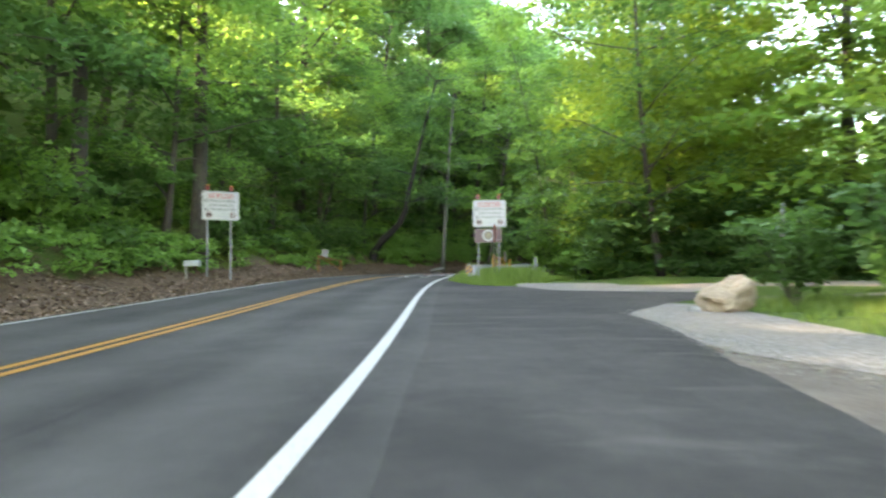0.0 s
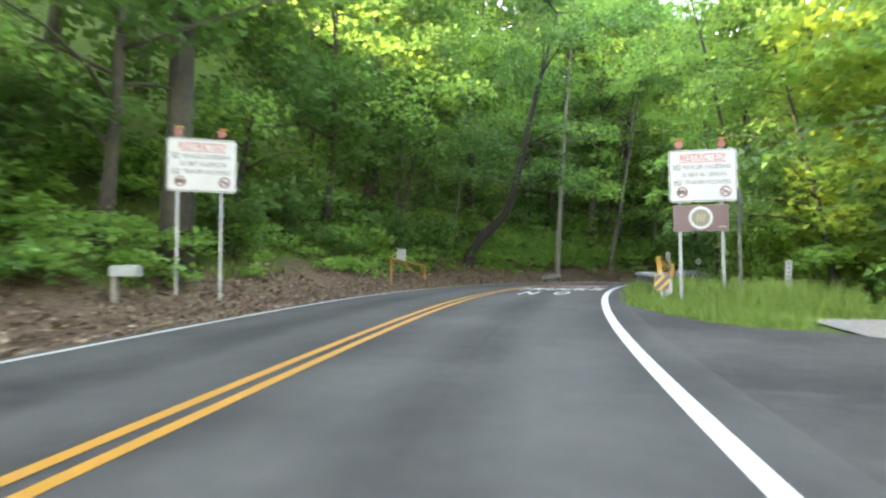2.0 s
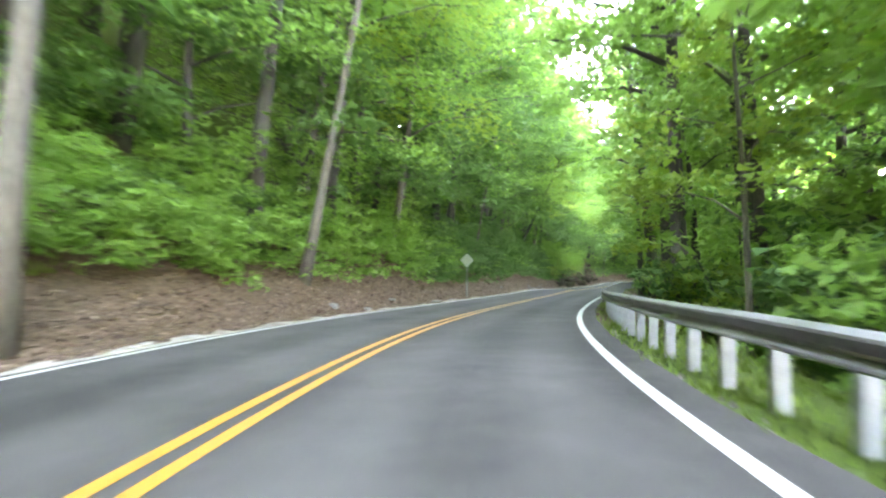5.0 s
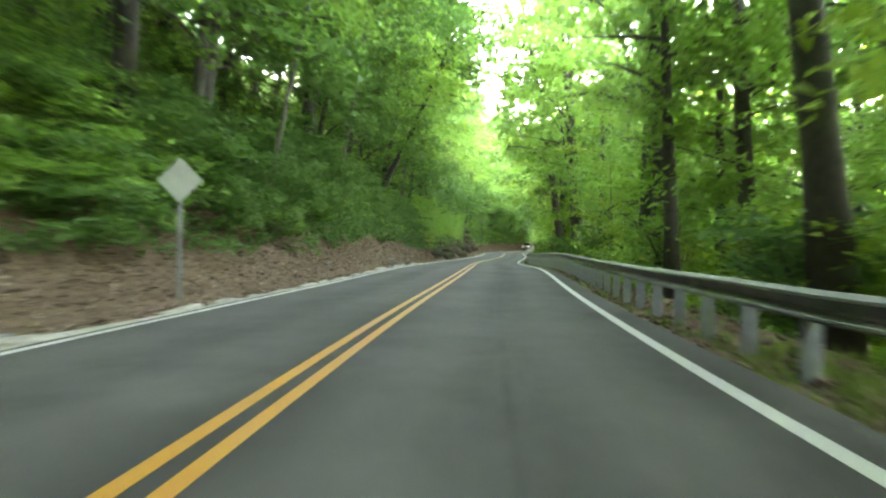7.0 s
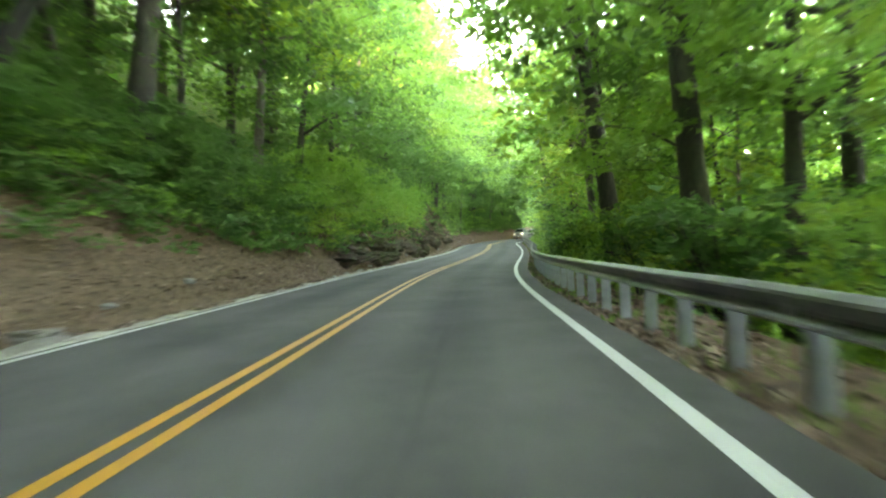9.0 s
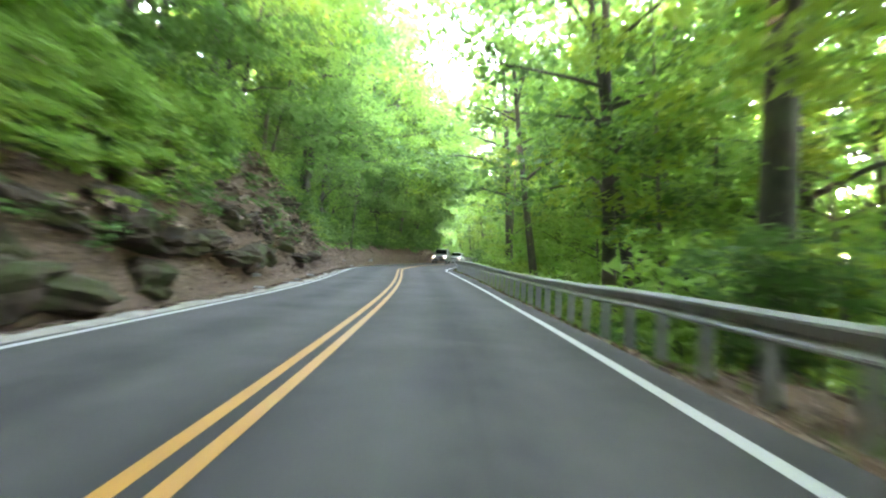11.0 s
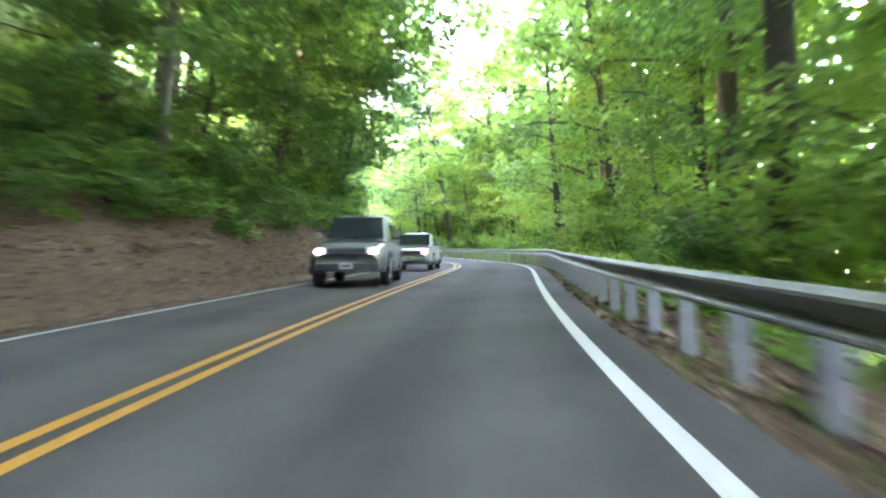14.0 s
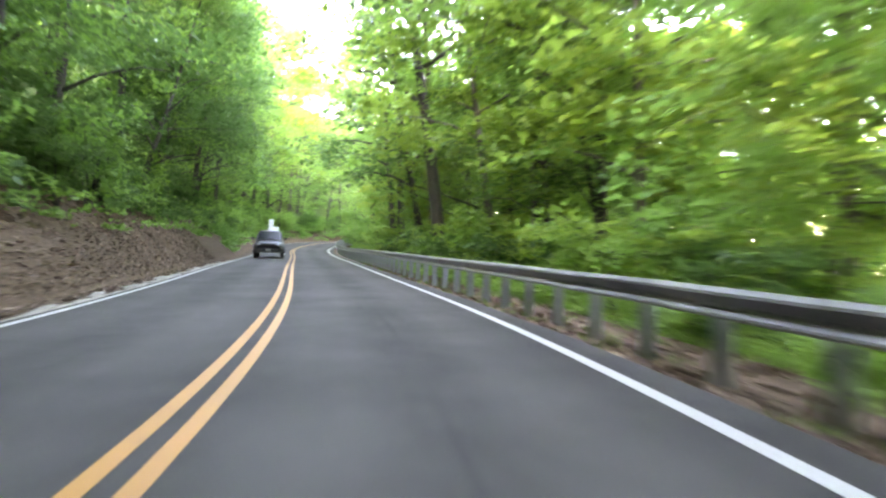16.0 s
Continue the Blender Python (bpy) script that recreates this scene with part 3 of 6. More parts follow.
HIGH = [build_tree("forest_tree", 22, 7.0, 5.0, 4600, 0.32, 0.27, BARK_DARK, LEAF_DEEP_SHADED, sprays=60, limbs=15, corners=3),
        build_tree("forest_tree", 25, 8.5, 5.2, 4700, 0.32, 0.31, BARK_DARK, LEAF_FRESH, sprays=60, limbs=15, lean=(0.06, 0), corners=3),
        build_tree("forest_tree", 19, 5.0, 4.4, 4400, 0.3, 0.2, BARK_PALE, LEAF_YELLOW_SUNLIT, sprays=58, limbs=14, corners=3)]
SLIM = [build_tree("slender_tree", 16, 4.0, 2.9, 3400, 0.22, 0.11, BARK_DARK, LEAF_FRESH, sprays=46, limbs=12, lean=(0.05, 0.03), corners=3),
        build_tree("slender_tree", 13, 3.0, 2.7, 3400, 0.21, 0.09, BARK_PALE, LEAF_YELLOW_SUNLIT, sprays=46, limbs=12, corners=3)]
BUSH = [build_bush("bush", 2.0, 1.5, 1000, 0.18, LEAF_DEEP_SHADED), build_bush("bush", 2.7, 1.6, 1000, 0.19, LEAF_FRESH), build_bush("bush", 1.5, 1.4, 1000, 0.155, LEAF_FRESH)]
LABELS = {"edge_tree": ("leafy green understorey tree at the edge of the wood", "tree", "trees at the wood's edge"),
          "forest_tree": ("tall broadleaved forest tree with a dark trunk", "tree", "tall trees of the wood"),
          "background_tree": ("tall leafy tree standing deep in the wood", "tree", "trees deep in the wood"),
          "slender_tree": ("slender young broadleaved tree with light green leaves", "tree", "young trees of the wood"),
          "bush": ("low leafy green bush on the wood floor", "bush", "bushes beside the road")}
used = set()


def plant(kind, s, lat, scale=1.0, tilt=0.0, sink=0.0):
    """Plants one of the kind on the ground there, turned at random and leaning tilt degrees towards the road."""
    ob = kind[int(rng.integers(len(kind)))]
    m = Matrix.Translation(on_ground(s, lat, sink)) @ pose(0, 0, 0, 0, 0, math.degrees(heading(s))) @ pose(0, 0, 0, 0, tilt if lat < 0 else -tilt, 0) @ pose(0, 0, 0, 0, 0, rng.uniform(0, 360))
    k = ob.name.split(".")[0]
    if ob.name not in used:
        used.add(ob.name)
        ob.matrix_basis = m
        ob.scale = (scale,) * 3
        tagged(ob, *LABELS[k])
        return ob
    c = copy_thing(ob, m)
    c.scale = (scale,) * 3
    return c


def row(kind, s0, s1, step, lat0, lat1, sc0=0.85, sc1=1.2, tilt=4.0, keep=lambda s, lat: True):
    s = s0
    while s < s1:
        lat = rng.uniform(lat0, lat1)
        q = s + rng.uniform(-0.35, 0.35) * step
        if keep(q, lat):
            plant(kind, q, lat, rng.uniform(sc0, sc1), tilt * rng.uniform(0.2, 1.6))
        s += step


def clear(s, lat):
    """Keeps the lay-by, the gravel and the grass island free."""
    if lat < 0:
        return True
    if s < 12.5:
        return lat > 11.5
    if s < 22.0:
        return lat > 42
    return lat > (8.5 if s < 34 else 7.4 if s < 47 else 0)


def grown(s, lat):
    """Keeps the bare, steep part of the rocky slope free of green."""
    return lat > 0 or not 141 < s < 167 or lat < -float(np.interp(s, [141, 149, 153, 158, 164, 167], [4.8, 5.3, 6.2, 7.6, 6.4, 5.2]))


def woods(name, s0, s1, lat0, lat1, up0, up1, sprays, per, size, radius, material, label, keep=clear):
    """Leaf sprays that nobody could count, filling the wood from the ground up."""
    cs = []
    for _ in range(sprays):
        q, lat = rng.uniform(s0, s1), rng.uniform(lat0, lat1)
        if keep(q, lat):
            c = on_ground(q, lat) + Vector((0, 0, rng.uniform(up0, up1)))
            cs.append(spray(c, radius * rng.uniform(0.6, 1.4), radius * 0.13, per))
    ob = leaves(name, np.concatenate(cs), size, material, None, corners=3)
    return tagged(ob, label, "foliage", kind="stuff")


def build_leaning_tree():
    """The tree beside the road whose trunk bends out over it, shade coloured into its bark."""
    tree = tagged(new("leaning_tree"), "leaning tree with a bent, shade-coloured trunk on the leaf-littered bank", "tree")
    base = on_ground(41.6, -5.9, 0.3)
    t = heading(41.6)
    side, ahead = Vector((math.cos(t), math.sin(t), 0)), Vector((-math.sin(t), math.cos(t), 0))
    pts, rad = [], []
    for r, u, w in ((-0.1, -0.1, 0.42), (0.12, 0.45, 0.28), (0.4, 1.0, 0.25), (1.0, 1.65, 0.235), (1.8, 2.2, 0.215), (2.6, 2.75, 0.185), (3.1, 3.6, 0.165), (3.5, 5.0, 0.14), (4.3, 7.6, 0.11), (5.8, 12.0, 0.05)):
        pts.append(base + side * r - ahead * r * 0.4 + Vector((0, 0, u)))
        rad.append(w * 1.2)
    pieces, cs = [tube(pts, rad, 10)], []
    for k in range(11):
        p = pts[6 + k % 4].lerp(pts[min(9, 7 + k % 4)], 0.4)
        w = k * 2.4
        reach = 2.2 + (k % 3) * 0.5
        limb = [p + Vector((math.cos(w) * reach * q, math.sin(w) * reach * q, 0.7 * q)) for q in (0, 0.4, 1.0)]
        pieces.append(tube(limb, [0.05, 0.035, 0.01], 5))
        for q in (1, 2, 2):
            cs.append(spray(limb[q] + Vector(rng.normal(0, 0.4, 3)), 1.2, 0.18, 90))
    v, f = joined(pieces)
    mesh_object("trunk", v, f, BARK_SHADED, tree, True)
    leaves("crown", np.concatenate(cs), 0.22, LEAF_DEEP_SHADED, tree)


build_leaning_tree()


def special(ob, label, s, lat, lean_lat, lean_s):
    """Plants a tree of its own, leaning by the given degrees towards the right of the road and along it."""
    ob.matrix_basis = Matrix.Translation(on_ground(s, lat, 0.1)) @ pose(0, 0, 0, 0, 0, math.degrees(heading(s))) @ pose(0, 0, 0, -lean_s, lean_lat, 0)
    return tagged(ob, label, "tree")


special(build_tree("pale_tree", 19, 6.0, 3.6, 3400, 0.27, 0.2, BARK_PALE, LEAF_FRESH, sprays=40, wob=0.12), "tall tree with a pale grey trunk beside the road", 50.6, -4.2, 4.5, 0)
special(build_tree("pale_tree", 22, 10.0, 3.6, 3000, 0.3, 0.17, BARK_PALE, LEAF_DEEP_SHADED, sprays=36, wob=0.1), "tall leaning tree with a pale grey trunk on the slope", 61.7, -5.1, 9, 3)
special(build_tree("pale_tree", 17, 8.0, 3.2, 2800, 0.28, 0.11, BARK_PALE, LEAF_DEEP_SHADED, sprays=34, wob=0.15), "thin pale-barked tree leaning out from the slope", 86.6, -5.9, 5, 14)
special(build_tree("pale_tree", 18, 9.0, 3.2, 2600, 0.28, 0.13, BARK_PALE, LEAF_DEEP_SHADED, sprays=32, wob=0.15), "pale-barked tree leaning along the steep slope", 97.0, -6.5, 5, 13)
special(build_tree("leaning_tree", 17, 9.0, 3.4, 2800, 0.26, 0.2, BARK_SHADED, LEAF_DEEP_SHADED, sprays=34, wob=0.3), "dark tree leaning far out from the steep slope", 106.0, -6.6, 24, 8)
special(build_tree("pale_tree", 12, 6.5, 2.6, 2200, 0.26, 0.07, BARK_PALE, LEAF_FRESH, sprays=30, wob=0.1), "thin pale sapling standing at the top of the bank", 182.5, -5.2, 4, 0)
BIG = build_tree("forest_tree", 24, 7.5, 5.2, 3800, 0.34, 0.34, BARK_DARK, LEAF_FRESH, sprays=44, wob=0.2)
for q, lat, k in ((51.5, 7.4, 0.75), (61.4, 7.9, 0.8), (82.8, 5.5, 0.55), (87.7, 6.5, 0.85), (88.0, 8.3, 0.6), (93.2, 8.3, 0.7), (140.7, 7.0, 1.1), (149.9, 7.1, 0.85), (206.0, 8.0, 1.0), (213, 9.5, 0.9), (223.1, 8.5, 1.1), (229.5, 7.7, 0.85), (108.5, 8.2, 0.7), (14, 43, 1.0), (22.6, -6.2, 1.0), (17.5, -7.4, 0.8), (13.0, -6.9, 1.1), (9.5, -7.8, 1.1)):
    plant([BIG], q, lat, k, 1.5)

for q, lat, k in ((48.0, 5.9, 0.85), (46.4, 7.9, 0.8), (57.0, 6.4, 0.9), (66.0, 6.8, 0.8)):
    plant(SLIM, q, lat, k, 1.0)
row(EDGE, -14, 300, 5.2, -8.8, -6.6, 0.8, 1.15, 6, keep=grown)
row(HIGH, -20, 300, 7.5, -16, -10.5, tilt=5)
row(HIGH, 36, 300, 13, -10, -8, 0.85, 1.05, 6)
row(HIGH, 52, 300, 14, 7.2, 9, 0.9, 1.1, 6, keep=lambda s, lat: not 228 < s < 246)
row(BACK, -20, 330, 11, -32, -18)
row(EDGE, 24, 310, 8.5, 9.5, 14, keep=clear)
row(HIGH, 42, 300, 9.0, 10.5, 17, keep=clear)
row(SLIM, 38, 300, 7.0, 6.6, 12, keep=clear)
row(BACK, 24, 330, 9, 18, 38, keep=clear)
row(EDGE, -6, 12.4, 3.0, 15, 19, keep=clear)
row(HIGH, 0, 12.4, 3.5, 18, 25, 0.9, 1.1, keep=clear)
for q, lat, k in ((38, -9.5, 1.15), (46, -11, 1.2), (55, -9.0, 1.15), (62, -12, 1.25), (71, -10.5, 1.2), (80, -13, 1.2), (30, 13.5, 1.0), (35, 16, 1.15), (39, 12.5, 1.1), (30, 21, 1.1)):
    plant(HIGH, q, lat, k, 3)
for q, lat, k in ((61, -6.6, 0.95), (66.5, -6.8, 1.05), (73, -6.4, 1.0), (81, -6.9, 1.05), (64, 6.3, 0.9), (70.5, 6.6, 1.0), (77, 6.2, 0.95), 
                  (76, -7.3, 1.1), (85, -7.4, 1.15), (94, -7.2, 1.1), (103, -7.5, 1.15), (112, -6.9, 1.15), (120, -7.0, 1.15), (110, 7.0, 1.1), (118, 6.8, 1.15), (126, 7.0, 1.1), (224, 9.5, 1.15), (231, 11.0, 1.15), (238, 12, 1.2), (243, 10, 1.1), (249, 9.5, 1.2), (256, 7.2, 1.15), (263, 9, 1.2), (270, 7.5, 1.1), (172, -6.9, 1.0), (180, -7.2, 1.05), (188, -6.8, 1.0), (196, -7.0, 1.05), (205, -6.9, 1.0)):
    plant(HIGH, q, lat, k, 5)
row(EDGE, 298, 345, 4.0, -9, -5.5, 0.9, 1.2)
row(EDGE, 298, 345, 4.0, 5.5, 9, 0.9, 1.2)
row(HIGH, 298, 345, 6.0, -14, -7.5, 0.9, 1.1)
row(BUSH, 288, 340, 2.2, -7, -4.8, 0.7, 1.1)
row(BACK, -6, 12, 5.0, 17, 26, keep=clear)
row(BUSH, -10, 290, 2.5, -8.2, -5.7, 0.7, 1.2, 0, keep=grown)
row(BUSH, 24, 292, 2.8, 5.9, 7.6, 0.9, 1.4, 0, keep=clear)
row(BUSH, 0, 12, 1.6, 10.5, 12, 0.6, 1.0, 0, keep=lambda s, lat: True)
woods("hillside_foliage", -40, 330, -42, -11, 0.5, 25, 1700, 80, 0.55, 1.9, LEAF_DEEP_SHADED, "dense deep green foliage of the wooded hillside")
woods("high_hillside_foliage", -40, 340, -60, -22, 3, 32, 1800, 90, 0.72, 2.5, LEAF_DEEP_SHADED, "dense dark green crowns high up the hillside")
woods("canopy_foliage", 40, 290, -12.5, -6.5, 6, 17, 900, 80, 0.27, 1.3, LEAF_DEEP_SHADED, "dark green boughs of the crowns above the slope")
woods("valley_canopy_foliage", 26, 300, 9.5, 17, 11, 25, 700, 80, 0.3, 1.5, LEAF_FRESH, "green boughs of the crowns beyond the guardrail", keep=lambda s, lat: clear(s, lat) and not 76 < s < 116)
woods("shrub_growth", 44, 82, -6.7, -5.0, 0.2, 2.1, 520, 60, 0.15, 0.55, LEAF_FRESH, "fresh green shrubs that overhang the bank")
woods("shrub_growth", 80, 124, -8.0, -6.0, 0.1, 2.0, 480, 60, 0.15, 0.55, LEAF_DEEP_SHADED, "dark green shrubs at the top of the bank")
woods("shrub_growth", 124, 168, -9.0, -5.2, 0.1, 1.7, 760, 60, 0.14, 0.5, LEAF_FRESH, "green shrubs hanging down the rocky slope", keep=grown)
woods("shrub_growth", 220, 268, -8.2, -6.2, 0.1, 2.0, 420, 60, 0.15, 0.55, LEAF_DEEP_SHADED, "dark green shrubs above the brown bank")
woods("valley_shrubs", 58, 296, 5.9, 8.6, 0.2, 2.6, 1300, 60, 0.15, 0.6, LEAF_YELLOW_SUNLIT, "light green shrubs crowding behind the guardrail")
woods("bend_foliage", 212, 236, 4.6, 20, 12, 26, 230, 80, 0.32, 1.6, LEAF_FRESH, "green crowns on the outside of the bend")
woods("bend_foliage", 184, 230, -14, -4.6, 4, 16, 340, 80, 0.28, 1.4, LEAF_DEEP_SHADED, "dark green boughs on the inside of the bend")
woods("bend_foliage", 152, 212, 9.5, 20, 9, 24, 420, 80, 0.3, 1.5, LEAF_FRESH, "green crowns along the rail before the bend")
woods("lay_by_crowns", 25, 44, 9, 21, 2.2, 13, 520, 80, 0.19, 1.2, LEAF_YELLOW_SUNLIT, "light green crowns over the gravel track")
woods("bend_foliage", 236, 280, 9, 18, 6, 16, 240, 80, 0.25, 1.3, LEAF_FRESH, "green boughs hanging behind the rail after the bend")
woods("lay_by_crowns", 22.5, 37, 9.5, 19, 2.4, 9, 300, 80, 0.17, 1.0, LEAF_YELLOW_SUNLIT, "leafy light green boughs hanging over the track")
woods("track_edge_growth", 22.2, 27, 9, 40, 0.0, 3.4, 900, 70, 0.18, 0.7, LEAF_DEEP_SHADED, "dark green growth along the far side of the track")
woods("hill_crowns", 52, 125, -32, -12, 11, 28, 800, 80, 0.42, 1.9, LEAF_DEEP_SHADED, "dark green crowns on the hill above the road")
woods("reaching_boughs", 90, 112, -7, -0.5, 12, 24, 210, 80, 0.27, 1.4, LEAF_DEEP_SHADED, "dark green boughs of tall trees leaning over the road", keep=lambda s, lat: True)
woods("reaching_boughs", 200, 228, -7, -0.5, 10, 22, 320, 80, 0.27, 1.4, LEAF_DEEP_SHADED, "dark green boughs leaning over the inside of the bend", keep=lambda s, lat: True)
woods("reaching_boughs", 258, 292, -9, -2.8, 6, 20, 420, 80, 0.27, 1.4, LEAF_DEEP_SHADED, "dark green boughs leaning over the road past the bend", keep=lambda s, lat: True)
woods("verge_growth", 150, 262, 4.9, 6.4, 0.0, 0.7, 620, 60, 0.13, 0.5, LEAF_FRESH, "low green plants below the posts of the guardrail")
woods("shrub_growth", 76, 120, -6.6, -4.7, 0.5, 2.6, 620, 60, 0.14, 0.55, LEAF_DEEP_SHADED, "dark green shrubs leaning out over the steep bank")
woods("bank_growth", 74, 120, -7.2, -4.75, 0.0, 0.5, 700, 60, 0.13, 0.5, LEAF_DEEP_SHADED, "low dark green plants holding on to the steep bank")
woods("reaching_boughs", 66, 88, -8, -0.5, 17, 27, 220, 80, 0.32, 1.6, LEAF_DEEP_SHADED, "dark green crowns closing high above the road", keep=lambda s, lat: True)
woods("lay_by_crowns", 42, 60, 3.5, 9.5, 20, 28, 200, 80, 0.3, 1.5, LEAF_FRESH, "green tops of the tall trees behind the signs")
woods("reaching_boughs", 218, 233, -8, -2, 9, 20, 200, 80, 0.27, 1.4, LEAF_DEEP_SHADED, "dark green boughs leaning out where the road bends")
woods("hill_crowns", 118, 178, -13, -2.5, 12, 26, 460, 80, 0.3, 1.5, LEAF_DEEP_SHADED, "dark green boughs reaching out from the hill")
woods("lay_by_crowns", -6, 14, 14, 27, 5, 19, 560, 80, 0.2, 1.3, LEAF_YELLOW_SUNLIT, "light green crowns rising behind the boulder")
woods("lay_by_foliage", -25, 34, 26, 56, 0.0, 34, 900, 80, 0.62, 2.2, LEAF_YELLOW_SUNLIT, "light green wood beyond the gravel track", keep=lambda s, lat: not 12.5 < s < 22 or lat > 42)
woods("canopy_foliage", 76, 124, -12, -5, 5, 16, 560, 80, 0.26, 1.3, LEAF_DEEP_SHADED, "dark boughs that shade the bank")
woods("canopy_foliage", 170, 208, -11, -5, 6, 15, 320, 80, 0.26, 1.3, LEAF_DEEP_SHADED, "dark boughs that shade the bank before the bend")
woods("shrub_growth", 122, 145, -7.2, -4.9, 0.5, 2.2, 420, 60, 0.14, 0.5, LEAF_FRESH, "green shrubs draped over the rock ledges")
woods("valley_midwood", 100, 310, 12, 23, 2, 16, 800, 80, 0.3, 1.5, LEAF_FRESH, "green middle storey of the valley wood")
woods("undergrowth", -30, 300, -11.5, -5.8, 0.2, 7, 1900, 80, 0.24, 1.0, LEAF_DEEP_SHADED, "tangled green undergrowth on the slope above the bank", keep=grown)
woods("bank_growth", -20, 300, -7.2, -5.0, 0.05, 1.3, 900, 70, 0.15, 0.55, LEAF_FRESH, "low fresh green growth hanging over the bank", keep=grown)
woods("slope_growth", -25, 62, -11, -5.4, 0.05, 0.9, 900, 70, 0.16, 0.6, LEAF_FRESH, "low bright green plants covering the slope")
woods("slope_growth", 60, 265, -10, -5.7, 0.0, 1.1, 1500, 60, 0.17, 0.65, LEAF_DEEP_SHADED, "low dark green plants covering the slope above the bank", keep=lambda s, lat: not 122 < s < 164 or lat < -8)
woods("bank_growth", 164, 222, -7.6, -4.9, 0.05, 1.5, 520, 60, 0.17, 0.6, LEAF_DEEP_SHADED, "dark green growth hanging low over the bank")
woods("outcrop_growth", 120, 168, -9.0, -4.8, 0.1, 1.15, 1500, 60, 0.13, 0.55, LEAF_YELLOW_SUNLIT, "green creepers hanging over the rock ledges", keep=grown)
woods("dry_creepers", 122, 166, -8.0, -4.6, 0.0, 0.4, 260, 60, 0.16, 0.6, DRY_LEAF, "dead brown leaves and creepers caught on the ledges")
woods("overhead_foliage", 60, 232, -9.5, -3.5, 5, 10, 390, 80, 0.3, 1.3, LEAF_DEEP_SHADED, "dark foliage of the crowns that reach over the road")
woods("overhead_foliage", 44, 300, 6.5, 11, 10, 18, 380, 80, 0.3, 1.4, LEAF_FRESH, "light foliage of the crowns that reach over the guardrail", keep=lambda s, lat: s > 118 or 60 < s < 74)
woods("overhead_foliage", 16, 62, -10, -5.5, 5, 13, 240, 80, 0.3, 1.3, LEAF_DEEP_SHADED, "dark foliage of the crowns above the bank")
woods("arching_foliage", 98, 168, -8, 7, 10, 18, 420, 70, 0.3, 1.4, LEAF_FRESH, "leafy boughs that meet high over the road", keep=lambda s, lat: True)
woods("arching_foliage", 182, 226, -8, 7, 9, 20, 360, 70, 0.3, 1.4, LEAF_FRESH, "leafy boughs that meet high over the bend", keep=lambda s, lat: True)
woods("valley_foliage", 22, 340, 13, 26, 0.5, 31, 2400, 80, 0.44, 1.7, LEAF_FRESH, "light green foliage of the valley wood, coloured as if sunlit")
woods("deep_valley_foliage", 22, 340, 26, 46, 0.5, 39, 2400, 80, 0.72, 2.3, LEAF_YELLOW_SUNLIT, "yellow-green foliage deeper in the valley wood")
woods("valley_undergrowth", 24, 300, 6.6, 13, 0.2, 8, 1500, 80, 0.24, 1.0, LEAF_FRESH, "light green undergrowth below the guardrail")
woods("far_valley_foliage", 0, 400, 46, 84, 0.0, 28, 1500, 60, 1.1, 3.2, LEAF_YELLOW_SUNLIT, "far light green foliage across the valley")
woods("lay_by_foliage", -20, 13, 12.5, 42, 0.3, 30, 1700, 80, 0.34, 1.7, LEAF_YELLOW_SUNLIT, "yellow-green foliage behind the lay-by, coloured as if sunlit")
woods("far_foliage", 285, 440, -45, 45, 0.5, 24, 900, 80, 0.7, 3.0, LEAF_FRESH, "far green wood where the road bends away", keep=lambda s, lat: abs(lat) > 5.5)


# ---- small growth ----
def blades(name, spots, height, material, label):
    """Grass blades, three corners each, at the given places."""
    n = len(spots)
    p = np.array([tuple(v) for v in spots])
    w = rng.uniform(0, 2 * math.pi, n)
    side = np.stack([np.cos(w), np.sin(w), 0 * w], 1) * rng.uniform(0.01, 0.028, n)[:, None]
    lean = rng.normal(0, 0.35, (n, 3))
    h = height * rng.uniform(0.45, 1.4, n)
    tip = p + np.stack([lean[:, 0] * h, lean[:, 1] * h, h], 1)
    v = np.stack([p - side, p + side, tip], 1).reshape(-1, 3)
    me = bpy.data.meshes.new(name)
    me.vertices.add(3 * n)
    me.vertices.foreach_set("co", v.astype(np.float32).ravel())
    me.loops.add(3 * n)
    me.loops.foreach_set("vertex_index", np.arange(3 * n, dtype=np.int32))
    me.polygons.add(n)
    me.polygons.foreach_set("loop_start", np.arange(0, 3 * n, 3, dtype=np.int32))
    me.materials.append(material)
    me.update(calc_edges=True)
    return tagged(new(name, me), label, "grass", kind="stuff")


def tufts(n, pick):
    out = []
    while len(out) < n:
        s, lat = pick()
        c = on_ground(s, lat)
        for _ in range(12):
            o = rng.normal(0, 0.09, 2)
            out.append(c + Vector((o[0], o[1], -0.02)))
    return out


def island_spot():
    while True:
        s, lat = rng.uniform(18.6, 34), rng.uniform(3.75, 8.5)
        if s > float(np.interp(lat, [3.75, 4.0, 4.5, 5.1, 5.6, 6.2, 6.7, 8.5], [23, 21.9, 20.2, 19.3, 19.5, 20.4, 22, 26])) + rng.uniform(-0.1, 0.3):
            return s, lat


blades("tall_grass", tufts(2600, lambda: (rng.uniform(21, 27), rng.uniform(4.9, 7.2))), 0.5, GRASS, "taller seeding grass and weeds among the signs")
blades("grass", tufts(34000, island_spot), 0.2, GRASS, "tall fresh green grass on the island by the signs")
blades("grass", tufts(8000, lambda: (rng.uniform(24.5, 41), rng.uniform(3.85, 5.6))), 0.34, GRASS, "lush taller grass round the posts of the guardrail")
blades("grass", tufts(7000, lambda: (rng.uniform(30, 75), 3.75 + abs(rng.normal(0, 0.9)))), 0.13, GRASS, "green grass along the foot of the guardrail")
